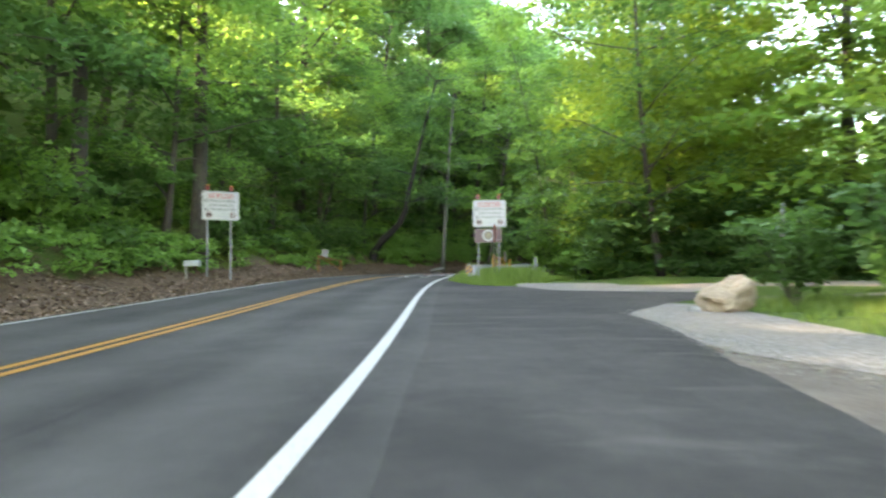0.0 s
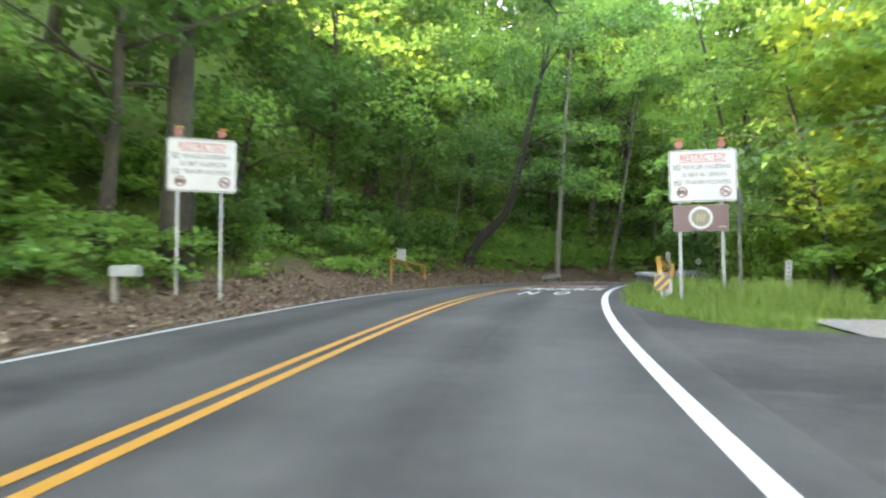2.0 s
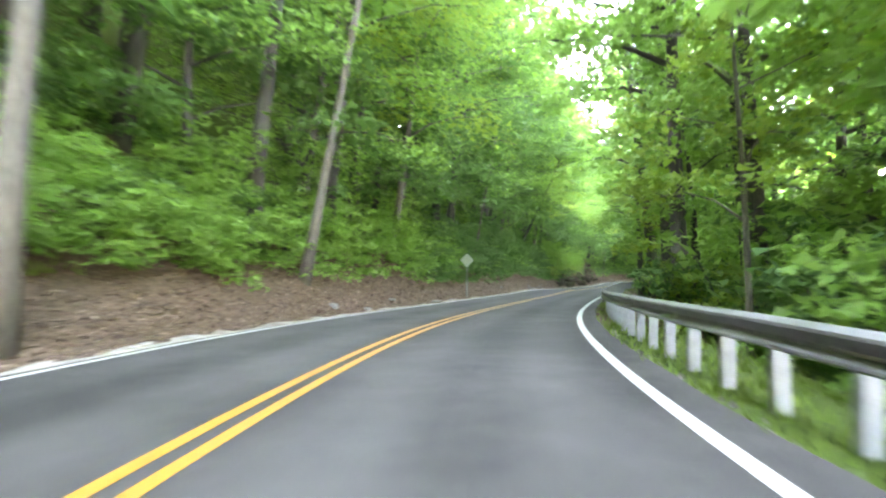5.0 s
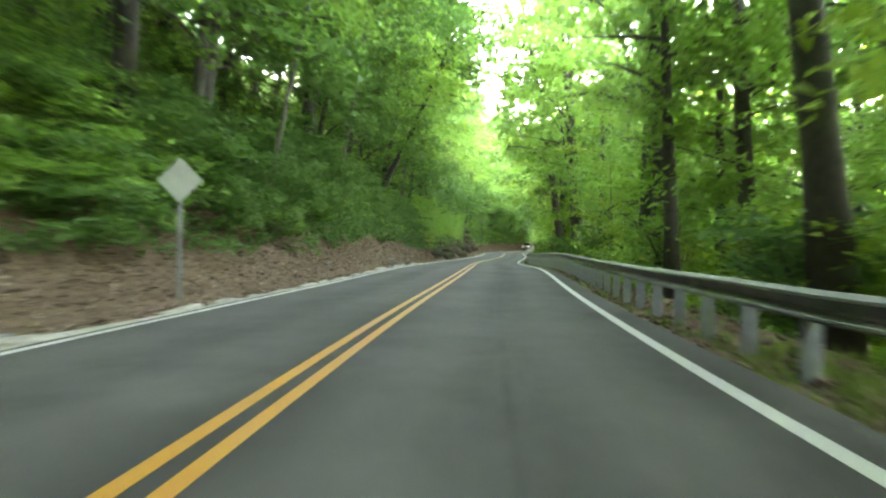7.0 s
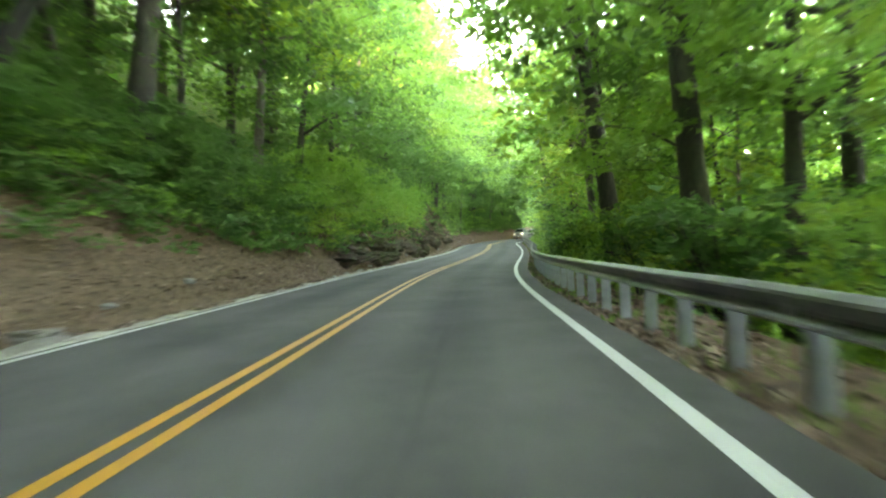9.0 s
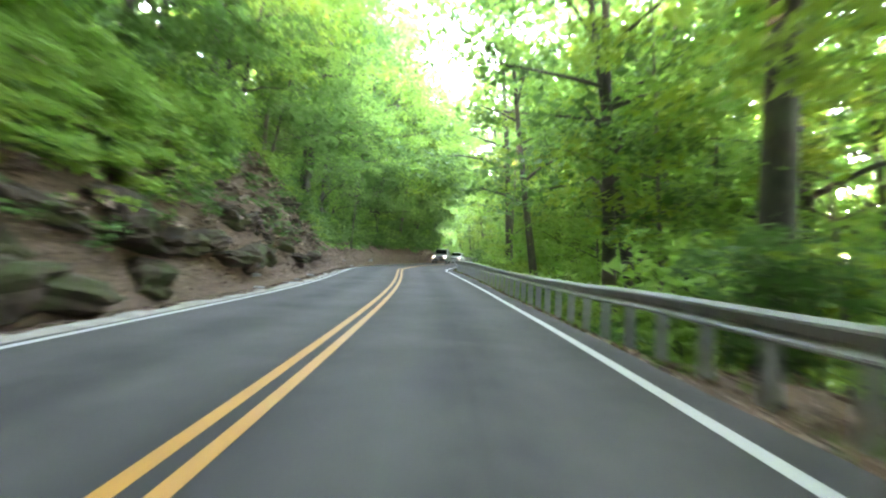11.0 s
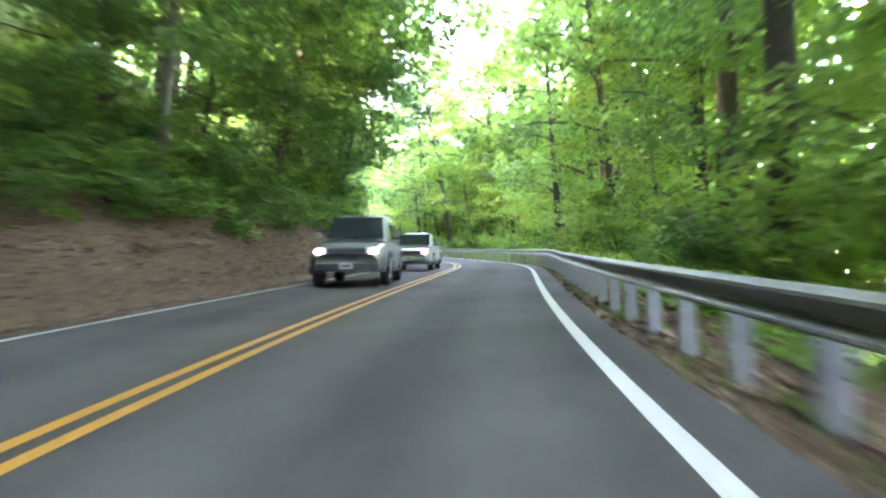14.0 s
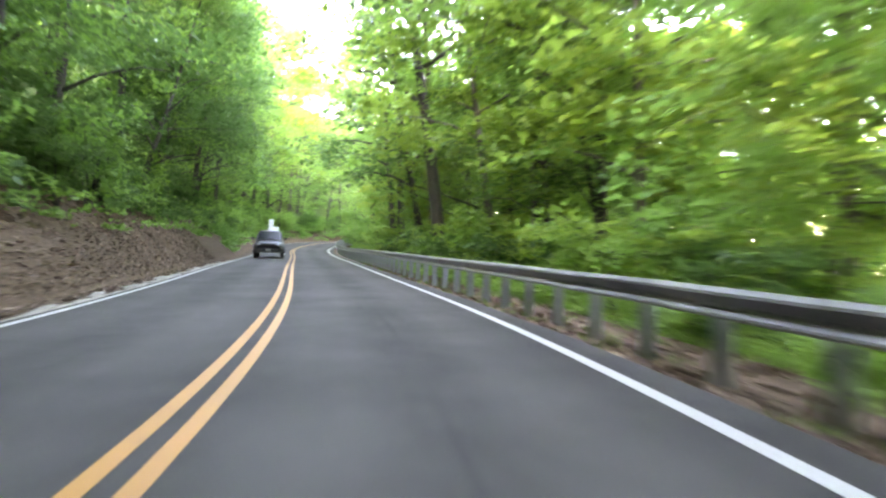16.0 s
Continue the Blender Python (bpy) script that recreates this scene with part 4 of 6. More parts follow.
blades("grass", tufts(13000, lambda: (rng.uniform(75, 262), 3.74 + abs(rng.normal(0, 1.1)))), 0.11, GRASS, "thin verge grass under the guardrail")
blades("grass", tufts(5000, lambda: (rng.uniform(-4, 12.5), rng.uniform(9.3, 13))), 0.22, GRASS, "green grass round the boulder")
blades("grass", tufts(5000, lambda: (rng.uniform(20, 60), -rng.uniform(5.4, 8))), 0.25, GRASS, "green grass at the top of the bank")


def litter(name, n, pick, label, size=0.11):
    c = np.array([tuple(on_ground(*pick()) + Vector((0, 0, 0.02))) for _ in range(n)])
    ob = leaves(name, c, size, DRY_LEAF, None, 0.9, 0.0, 3)
    return tagged(ob, label, "leaf litter", kind="stuff")


litter("leaf_litter", 120000, lambda: (rng.uniform(2, 262), -3.45 - abs(rng.normal(0, 1.5))), "brown fallen leaves on the bank beside the road", 0.085)
litter("leaf_litter", 260, lambda: (rng.uniform(-3, 14), rng.uniform(3.5, 6.6)), "scattered dry leaf scraps on the lay-by", 0.045)
litter("leaf_litter", 9000, lambda: (rng.uniform(5, 262), -3.12 - abs(rng.normal(0, 0.24))), "brown leaves blown against the edge of the road", 0.075)
litter("leaf_litter", 22000, lambda: (rng.uniform(60, 262), 3.72 + abs(rng.normal(0, 0.8))), "brown fallen leaves under the guardrail")


def pebbles(name, n, pick, size, material, label):
    """Loose stones, a small uneven tetrahedron each, lying on the ground."""
    c = np.array([tuple(pick()) for _ in range(n)])
    base = np.array([(1, 0, -0.3), (-0.5, 0.87, -0.3), (-0.5, -0.87, -0.3), (0, 0, 0.7)])
    v = c[:, None, :] + (base[None] + rng.normal(0, 0.28, (n, 4, 3))) * (size * rng.uniform(0.4, 1.3, n))[:, None, None]
    faces = [tuple(4 * i + k for k in f) for i in range(n) for f in ((0, 1, 3), (1, 2, 3), (2, 0, 3))]
    return tagged(mesh_object(name, v.reshape(-1, 3), faces, material), label, "gravel", kind="stuff")


def apron_edge():
    """A place along the ragged edges of the gravel apron and the track."""
    if rng.uniform() < 0.6:
        q = rng.uniform(2.6, 13)
        return at(q, float(np.interp(q, [2.6, 4.3, 5.6, 13], [8.6, 7.4, 6.85, 6.85])) + rng.normal(0, 0.28), -0.03)
    return at(13.7 + rng.normal(0, 0.25), rng.uniform(6.2, 16), -0.018)


STONE_MIX = simple("mixed_gravel_stone", (0.07, 0.06, 0.05), (0.26, 0.24, 0.2), 9.0, 0.95, bumps=0.3, fine=40.0)
pebbles("loose_gravel", 4200, apron_edge, 0.02, STONE_MIX, "loose crushed stones along the ragged gravel edge")
pebbles("loose_gravel", 4200, lambda: at(rng.uniform(10, 262), -3.08 - abs(rng.normal(0, 0.2)), -0.035), 0.022, STONE_MIX, "loose grit and small stones along the edge of the road")
pebbles("loose_gravel", 2600, lambda: at(rng.uniform(40, 262), 3.62 + abs(rng.normal(0, 0.12)), -0.04), 0.028, STONE_MIX, "loose grit at the edge of the asphalt under the guardrail")


# ---- rocks ----
def build_rock(name, size, seed, layers, material, label, parent=None, category="rock", fine=4):
    """An angular, layered block of stone."""
    bm = bmesh.new()
    bmesh.ops.create_icosphere(bm, subdivisions=fine, radius=1.0)
    for v in bm.verts:
        d = v.co.normalized()
        cube = d / max(abs(d.x), abs(d.y), abs(d.z)) ** 0.62
        n = noise.noise(d * 1.7 + Vector((seed, 0, 0))) * 0.28 + noise.noise(d * 5 + Vector((seed, 3, 0))) * 0.08
        c = cube * (1 + n)
        c.z += 0.05 * math.sin(c.z * layers + seed)
        shelf = 1 + 0.08 * math.sin(c.z * layers * 1.7 + 2 * noise.noise(d * 2))
        v.co = Vector((c.x * shelf * size[0] / 2, c.y * shelf * size[1] / 2, c.z * size[2] / 2))
    ob = part(name, bm, material, parent)
    return tagged(ob, label, category) if parent is None else ob


ROCK_TAN = simple("tan_sandstone", (0.17, 0.12, 0.075), (0.34, 0.26, 0.175), 2.4, 0.9, bumps=0.8, dist=0.04, fine=16.0)
ROCK_SLAB = simple("beige_slab_rock", (0.075, 0.062, 0.05), (0.19, 0.165, 0.135), 2.2, 0.9, bumps=0.8, dist=0.04, fine=14.0)
ROCK_GREY = simple("grey_rock", (0.11, 0.103, 0.09), (0.27, 0.26, 0.235), 2.0, 0.9, bumps=0.8, dist=0.04, fine=16.0)
def mossy_rock():
    """Dark, earth-stained rock with moss in its hollows."""
    m, nt, p = mat("mossy_rock")
    col = ramp(nt, tex(nt, 1.6, 6.0, 0.7), [(0.3, (0.016, 0.012, 0.008)), (0.55, (0.058, 0.039, 0.025)), (0.75, (0.14, 0.093, 0.06))])
    col = mix(nt, ramp(nt, tex(nt, 0.9, 5.0, 0.65), [(0.5, (0, 0, 0)), (0.62, (0.8, 0.8, 0.8))]), col, (0.034, 0.05, 0.014))
    nt.links.new(col, p.inputs["Base Color"])
    p.inputs["Roughness"].default_value = 0.95
    p.inputs["Specular IOR Level"].default_value = 0.15
    bump(nt, p, tex(nt, 7.0, 6.0, 0.75), 0.9, 0.08)
    return m


ROCK_DARK = mossy_rock()
b = build_rock("boulder", (0.98, 0.66, 0.56), 2.0, 1.1, ROCK_TAN, "tan sandstone boulder on the grass beside the gravel")
b.matrix_basis = Matrix.Translation(at(10.3, 9.05, 0.17)) @ pose(0, 0, 0, 8, -24, 25)
b = build_rock("boulder", (0.2, 0.18, 0.16), 5.0, 4, ROCK_GREY, "small grey stone at the foot of the boulder")
b.matrix_basis = Matrix.Translation(at(10.15, 8.35, -0.02))
for q, lat, sz, tilt, k in ((48.9, -4.15, (2.0, 1.15, 0.36), -20, 11), (50.2, -4.3, (0.7, 0.5, 0.3), -8, 12), (98.0, -3.75, (0.9, 0.5, 0.22), 4, 13), (104.0, -3.8, (0.7, 0.5, 0.2), 5, 14)):
    r = build_rock("rock", sz, k, 2.0, ROCK_SLAB, "pale grey flat rock at the foot of the bank")
    r.matrix_basis = Matrix.Translation(on_ground(q, lat) + Vector((0, 0, 0.1))) @ pose(0, 0, 0, tilt, 5, math.degrees(heading(q)) + 70 + k * 7)


def build_outcrop():
    """Ledges of dark rock that stick out of the steep bank."""
    out = tagged(new("rock_outcrop"), "dark layered rock ledges in the steep roadside bank", "rock")
    for k in range(64):
        q = rng.uniform(122, 143) if k % 4 else rng.uniform(143, 163)
        low = k % 3 != 0
        lat = -rng.uniform(4.2, 4.9) if low else -rng.uniform(4.8, 6.4)
        sz = (rng.uniform(1.0, 2.9), rng.uniform(0.7, 1.4), rng.uniform(0.35, 0.85) * smooth(119, 128, q))
        r = build_rock("ledge", sz, k * 1.3, 4, ROCK_DARK, "", out, "rock", 3)
        r.matrix_basis = Matrix.Translation(on_ground(q, lat) - Vector((0, 0, sz[2] * rng.uniform(0.25, 0.55)))) @ pose(0, 0, 0, rng.uniform(-14, 14), rng.uniform(-12, 12), math.degrees(heading(q)) + 90 + rng.uniform(-20, 20))


build_outcrop()


# pale stones of a broken gutter along the far edge line
GUTTER = simple("pale_gutter_stone", (0.13, 0.112, 0.085), (0.33, 0.29, 0.235), 4.0, 0.95, bumps=0.7, dist=0.03, fine=22.0)


def build_gutter(a0, a1, stones):
    """The crumbling pale concrete edging of the far lane: a thin strip with broken slabs on it."""
    verts, faces, stations = [], [], np.arange(a0, a1, 0.45)
    for q in stations:
        n = noise.noise(Vector((q * 0.33, 7, 0))) + 0.6 * noise.noise(Vector((q * 1.7, 2, 0)))
        w = max(0.01, 0.05 + 0.24 * n + 0.14 * smooth(128, 136, q) * smooth(156, 148, q)) * smooth(a0, a0 + 5, q) * smooth(a1, a1 - 5, q) + 0.005
        lift = 0.004 + 0.02 * noise.noise(Vector((q * 2.3, 4, 0)))
        verts += [at(q, -3.07, -0.03), at(q, -3.11, lift), at(q, -3.13 - w, lift + 0.01), at(q, -3.17 - w, -0.08)]
    faces = [(4 * i + a, 4 * i + a + 1, 4 * i + a + 5, 4 * i + a + 4) for i in range(len(stations) - 1) for a in range(3)]
    kerb = tagged(mesh_object("kerb", verts, faces, GUTTER), "broken pale concrete edging along the road", "kerb", kind="structure")
    q = a0 + 2.0
    while q < a1 - 2:
        long_ = rng.uniform(0.3, 1.3)
        r = build_rock("slab", (long_, rng.uniform(0.14, 0.34), rng.uniform(0.06, 0.13)), q * 1.7, 3, GUTTER, "", kerb, "stone", 2)
        r.matrix_basis = Matrix.Translation(at(q, -3.2 - rng.uniform(0, 0.12), -0.01)) @ pose(0, 0, 0, rng.uniform(-6, 6), rng.uniform(-4, 4), math.degrees(heading(q)) + 90 + rng.uniform(-9, 9))
        q += long_ * 0.6 + rng.uniform(0.2, 2.2)
    for q, long_, deep in ((97.7, 1.5, 0.5), (92.6, 1.1, 0.4), (103.5, 1.2, 0.42)):
        r = build_rock("slab", (long_, deep, 0.1), q * 1.3, 3, GUTTER, "", kerb, "stone", 2)
        r.matrix_basis = Matrix.Translation(at(q, -3.42, 0.0)) @ pose(0, 0, 0, 2, -3, math.degrees(heading(q)) + 92)
    for k in range(stones):
        q = rng.uniform(60, 200)
        r = build_rock("loose_stone", (rng.uniform(0.15, 0.5), rng.uniform(0.12, 0.3), rng.uniform(0.08, 0.2)), k * 2.1, 3, ROCK_GREY, "small loose stone at the foot of the bank", None, "stone", 3)
        r.matrix_basis = Matrix.Translation(on_ground(q, -rng.uniform(3.45, 4.3)) + Vector((0, 0, 0.02))) @ pose(0, 0, 0, 0, 0, rng.uniform(0, 360))
        tagged(r, group="loose stones along the bank")


build_gutter(46.0, 166.0, 26)


def build_fallen_log(s, lat, ds, dlat, thick, seed):
    """A dead pale trunk lying on the slope, with a splintered end and the stub of a branch."""
    r2 = np.random.default_rng(seed)
    a, b = on_ground(s, lat) + Vector((0, 0, thick * 0.7)), on_ground(s + ds, lat + dlat) + Vector((0, 0, thick * 0.9))
    pts = [a.lerp(b, f) + Vector(r2.normal(0, thick * 0.25, 3)) for f in np.linspace(0, 1, 8)]
    rad = [thick * (1 - 0.4 * f) * r2.uniform(0.88, 1.1) for f in np.linspace(0, 1, 8)]
    rad[0] *= 0.75
    log = tagged(new("fallen_log"), "bleached dead log lying on the leaf-littered slope", "log", "dead logs on the slope")
    log.location = a
    here = [p - a for p in pts]
    mesh_object("trunk", *tube(here, rad, 9), BARK_PALE, log, True)
    d = (b - a).normalized()
    for k in range(5):
        o = Vector(r2.normal(0, thick * 0.4, 3))
        mesh_object("splinter", *tube([here[0] + o + d * 0.05, here[0] + o * 1.2 - d * r2.uniform(0.08, 0.22)], [thick * 0.28, thick * 0.05], 5), BARK_PALE, log)
    q = here[4]
    mesh_object("branch_stub", *tube([q, q + Vector((0.05, 0.1, 0.22)), q + Vector((0.02, 0.22, 0.4))], [thick * 0.4, thick * 0.3, thick * 0.16], 6), BARK_PALE, log, True)


for args in ((102.4, -6.9, 0.7, 1.2, 0.13, 1), (102.2, -6.0, 1.6, 0.6, 0.09, 2), (104.4, -5.7, 1.5, 0.7, 0.07, 3), (107.6, -5.9, 1.3, 0.5, 0.06, 4)):
    build_fallen_log(*args)
build_gutter(216.0, 262.0, 0)


# ---- signs ----
SIGN_BLACK = flat_paint("black_sign_paint", (0.02, 0.02, 0.02))
SIGN_RED = flat_paint("red_sign_paint", (0.34, 0.03, 0.026))
LAMP_HOUSING = flat_paint("dark_red_lamp_housing", (0.2, 0.035, 0.02))
SIGN_MAROON = flat_paint("faded_maroon_ring", (0.13, 0.035, 0.03))
SIGN_GREY = flat_paint("grey_sign_lettering", (0.055, 0.058, 0.06))
SIGN_BROWN = flat_paint("brown_sign_sheeting", (0.062, 0.02, 0.021))
SIGN_TAN = flat_paint("tan_seal", (0.11, 0.09, 0.055))
SIGN_YELLOW = flat_paint("yellow_sheeting", (0.44, 0.2, 0.004))
SIGN_DARK = flat_paint("dark_sign_back", (0.022, 0.025, 0.022))
ALUMINIUM = simple("bare_aluminium", (0.38, 0.39, 0.38), (0.52, 0.53, 0.52), 6.0, 0.45, 0.6, 0.05, 0.002)
BOARD_GREY = simple("faded_board", (0.13, 0.13, 0.115), (0.22, 0.22, 0.2), 5.0, 0.7, 0.0, 0.1, 0.002)
GATE_YELLOW = simple("yellow_gate_paint", (0.34, 0.15, 0.022), (0.52, 0.26, 0.03), 6.0, 0.6, 0.0, 0.2, 0.004)
GATE_RUST = simple("rusty_orange_paint", (0.15, 0.06, 0.022), (0.42, 0.19, 0.05), 6.0, 0.8, 0.0, 0.3, 0.004)
WOOD_GREY = simple("weathered_wood", (0.12, 0.1, 0.08), (0.28, 0.25, 0.21), 5.0, 0.9, 0.0, 0.5, 0.01)


def text_part(name, body, width, height, material, parent, m, bold=0.0):
    """Raised lettering of that width and height, lying in the x-z plane about its own middle."""
    cu = bpy.data.curves.new("lettering", "FONT")
    cu.body, cu.align_x, cu.align_y, cu.extrude = body, "CENTER", "CENTER", 0.002
    cu.resolution_u, cu.offset = 3, bold
    tmp = bpy.data.objects.new("lettering", cu)
    scene.collection.objects.link(tmp)
    bpy.context.view_layer.update()
    me = bpy.data.meshes.new_from_object(tmp.evaluated_get(bpy.context.evaluated_depsgraph_get()))
    bpy.data.objects.remove(tmp)
    co = np.array([v.co[:] for v in me.vertices])
    lo, hi = co.min(0), co.max(0)
    k = np.array([width, height]) / (hi - lo)[:2]
    new_co = np.stack([(co[:, 0] - (lo[0] + hi[0]) / 2) * k[0], -co[:, 2], (co[:, 1] - (lo[1] + hi[1]) / 2) * k[1]], 1)
    me.vertices.foreach_set("co", new_co.ravel())
    me.materials.clear()
    me.materials.append(material)
    me.update()
    ob = new(name, me)
    ob.parent = parent
    ob.matrix_basis = m
    return ob


def rounded_panel(bm, w, h, r, y, thick):
    """A panel with rounded corners in the x-z plane; its face looks along -y."""
    pts = []
    for cx, cz, a0 in ((w / 2 - r, h / 2 - r, 0), (-w / 2 + r, h / 2 - r, 90), (-w / 2 + r, -h / 2 + r, 180), (w / 2 - r, -h / 2 + r, 270)):
        for k in range(6):
            a = radians(a0 + 18 * k)
            pts.append((cx + r * math.cos(a), cz + r * math.sin(a)))
    front = [bm.verts.new((x, y, z)) for x, z in pts]
    back = [bm.verts.new((x, y + thick, z)) for x, z in pts]
    bm.faces.new(front)
    bm.faces.new(back[::-1])
    for i in range(len(pts)):
        j = (i + 1) % len(pts)
        bm.faces.new((front[i], back[i], back[j], front[j]))


def ring(bm, r0, r1, y, thick, x=0.0, z=0.0, n=32):
    """A flat ring, or a disc where r0 is 0, in the x-z plane."""
    rows_ = []
    for yy in (y, y + thick):
        rows_.append([[bm.verts.new((x + r * math.cos(2 * math.pi * k / n), yy, z + r * math.sin(2 * math.pi * k / n))) for k in range(n)] for r in ((r0, r1) if r0 else (r1,))])
    for g, rr in enumerate(rows_):
        if r0:
            for k in range(n):
                bm.faces.new((rr[0][k], rr[1][k], rr[1][(k + 1) % n], rr[0][(k + 1) % n]))
        else:
            bm.faces.new(rr[0])
    for c in range(2 if r0 else 1):
        for k in range(n):
            bm.faces.new((rows_[0][c][k], rows_[0][c][(k + 1) % n], rows_[1][c][(k + 1) % n], rows_[1][c][k]))


def u_post(name, x, z0, z1, parent, y=0.05):
    bm = bmesh.new()
    box(bm, x, y, (z0 + z1) / 2, 0.045, 0.006, z1 - z0)
    box(bm, x - 0.03, y - 0.014, (z0 + z1) / 2, 0.006, 0.03, z1 - z0)
    box(bm, x + 0.03, y - 0.014, (z0 + z1) / 2, 0.006, 0.03, z1 - z0)
    return part(name, bm, DULL_STEEL, parent)


def build_restricted_sign(s, lat, turn, ground, seal, label, zc):
    """The white sign on two posts: 1.33 m wide, 1.09 m high, lettered; with the brown seal board below where there is one."""
    sign = tagged(new("road_sign"), label, "road sign")
    sign.matrix_basis = Matrix.Translation(at(s, lat, 0)) @ pose(0, 0, 0, 0, 0, math.degrees(heading(s)) + turn)
    for x in (-0.46, 0.37):
        u_post("post", x, ground, zc + 0.56, sign)
    bm = bmesh.new()
    rounded_panel(bm, 1.33, 1.09, 0.07, 0.0, 0.012)
    panel = part("panel", bm, SIGN_WHITE, sign)
    panel.matrix_basis = pose(0, 0, zc)
    bm = bmesh.new()
    rounded_panel(bm, 1.30, 1.06, 0.06, -0.0035, 0.003)
    part("border", bm, SIGN_BLACK, panel)
    bm = bmesh.new()
    rounded_panel(bm, 1.27, 1.03, 0.05, -0.007, 0.003)
    part("face", bm, SIGN_WHITE, panel)
    y = -0.0105
    text_part("lettering", "RESTRICTED!", 0.88, 0.145, SIGN_RED, panel, pose(0, y, 0.385), 0.007)
    bm = bmesh.new()
    box(bm, 0, y, 0.285, 0.88, 0.003, 0.016)
    part("underline", bm, SIGN_RED, panel)
    text_part("lettering", "NO", 0.15, 0.105, SIGN_BLACK, panel, pose(-0.505, y, 0.19), 0.007)
    text_part("lettering", "VEHICLES EXCEEDING", 0.93, 0.085, SIGN_GREY, panel, pose(0.075, y, 0.18), 0.007)
    text_part("lettering", "22 FEET IN LENGTH.", 0.9, 0.085, SIGN_GREY, panel, pose(0.03, y, 0.02), 0.007)
    text_part("lettering", "NO", 0.15, 0.105, SIGN_BLACK, panel, pose(-0.49, y, -0.13), 0.007)
    text_part("lettering", "TRAILERS ALLOWED", 0.9, 0.085, SIGN_GREY, panel, pose(0.085, y, -0.135), 0.007)
    for z in (0.125, -0.195):
        bm = bmesh.new()
        box(bm, -0.5, y, z, 0.15, 0.003, 0.01)
        part("underline", bm, SIGN_BLACK, panel)
    for x in (-0.41, 0.43):
        bm = bmesh.new()
        ring(bm, 0.085, 0.112, y - 0.003, 0.003, x, -0.34)
        box(bm, 0, 0, 0, 0.19, 0.003, 0.024, m=pose(x, y - 0.003, -0.34, 0, 40, 0))
        part("prohibition_ring", bm, SIGN_MAROON, panel)
        bm = bmesh.new()
        if x < 0:
            box(bm, x - 0.02, y, -0.33, 0.14, 0.003, 0.085)
            box(bm, x + 0.07, y, -0.345, 0.035, 0.003, 0.055)
        else:
            box(bm, x - 0.01, y, -0.33, 0.09, 0.003, 0.04)
            box(bm, x + 0.045, y, -0.35, 0.05, 0.003, 0.02)
        for dx in (-0.05, 0.04):
            ring(bm, 0, 0.022, y, 0.003, x + dx, -0.378, 12)
        part("pictogram", bm, SIGN_BLACK, panel)
    for x in (-0.46, 0.37):
        bm = bmesh.new()
        box(bm, x, 0.03, zc + 0.66, 0.15, 0.09, 0.17, 0.02)
        lamp = part("warning_lamp", bm, LAMP_HOUSING, sign, "red warning lamp housing")
        bm = bmesh.new()
        box(bm, x + 0.02, 0.02, zc + 0.76, 0.17, 0.12, 0.03, 0.01)
        part("hood", bm, GATE_YELLOW, lamp, "faded orange hood")
    if seal:
        bm = bmesh.new()
        box(bm, -0.06, 0.0, 1.73, 1.08, 0.02, 0.55, 0.004)
        board = part("seal_board", bm, SIGN_BROWN, sign, "brown board with a round white-rimmed seal")
        bm = bmesh.new()
        ring(bm, 0.18, 0.235, -0.016, 0.004, -0.06, 1.74)
        part("seal_rim", bm, SIGN_WHITE, board)
        bm = bmesh.new()
        ring(bm, 0, 0.178, -0.015, 0.004, -0.06, 1.74)
        disc = part("seal_disc", bm, SIGN_TAN, board)
        for k in range(3):
            bm = bmesh.new()
            box(bm, 0, 0, 0, 0.035, 0.003, 0.16, m=pose(-0.12 + 0.06 * k, -0.017, 1.74, 0, 15, 0))
            part("seal_stripe", bm, flat_paint("seal_stripe", (0.2, 0.165, 0.09)), board)
        bm = bmesh.new()
        box(bm, 0.36, -0.012, 1.55, 0.17, 0.003, 0.012)
        part("small_print", bm, SIGN_WHITE, board)
    return sign


build_restricted_sign(24.1, 5.2, 3.0, -0.25, True, "white restriction sign with red heading above a brown seal board", 2.615)
build_restricted_sign(21.5, -4.75, 32.0, -0.1, False, "white restriction sign with red heading on two steel posts", 2.915)


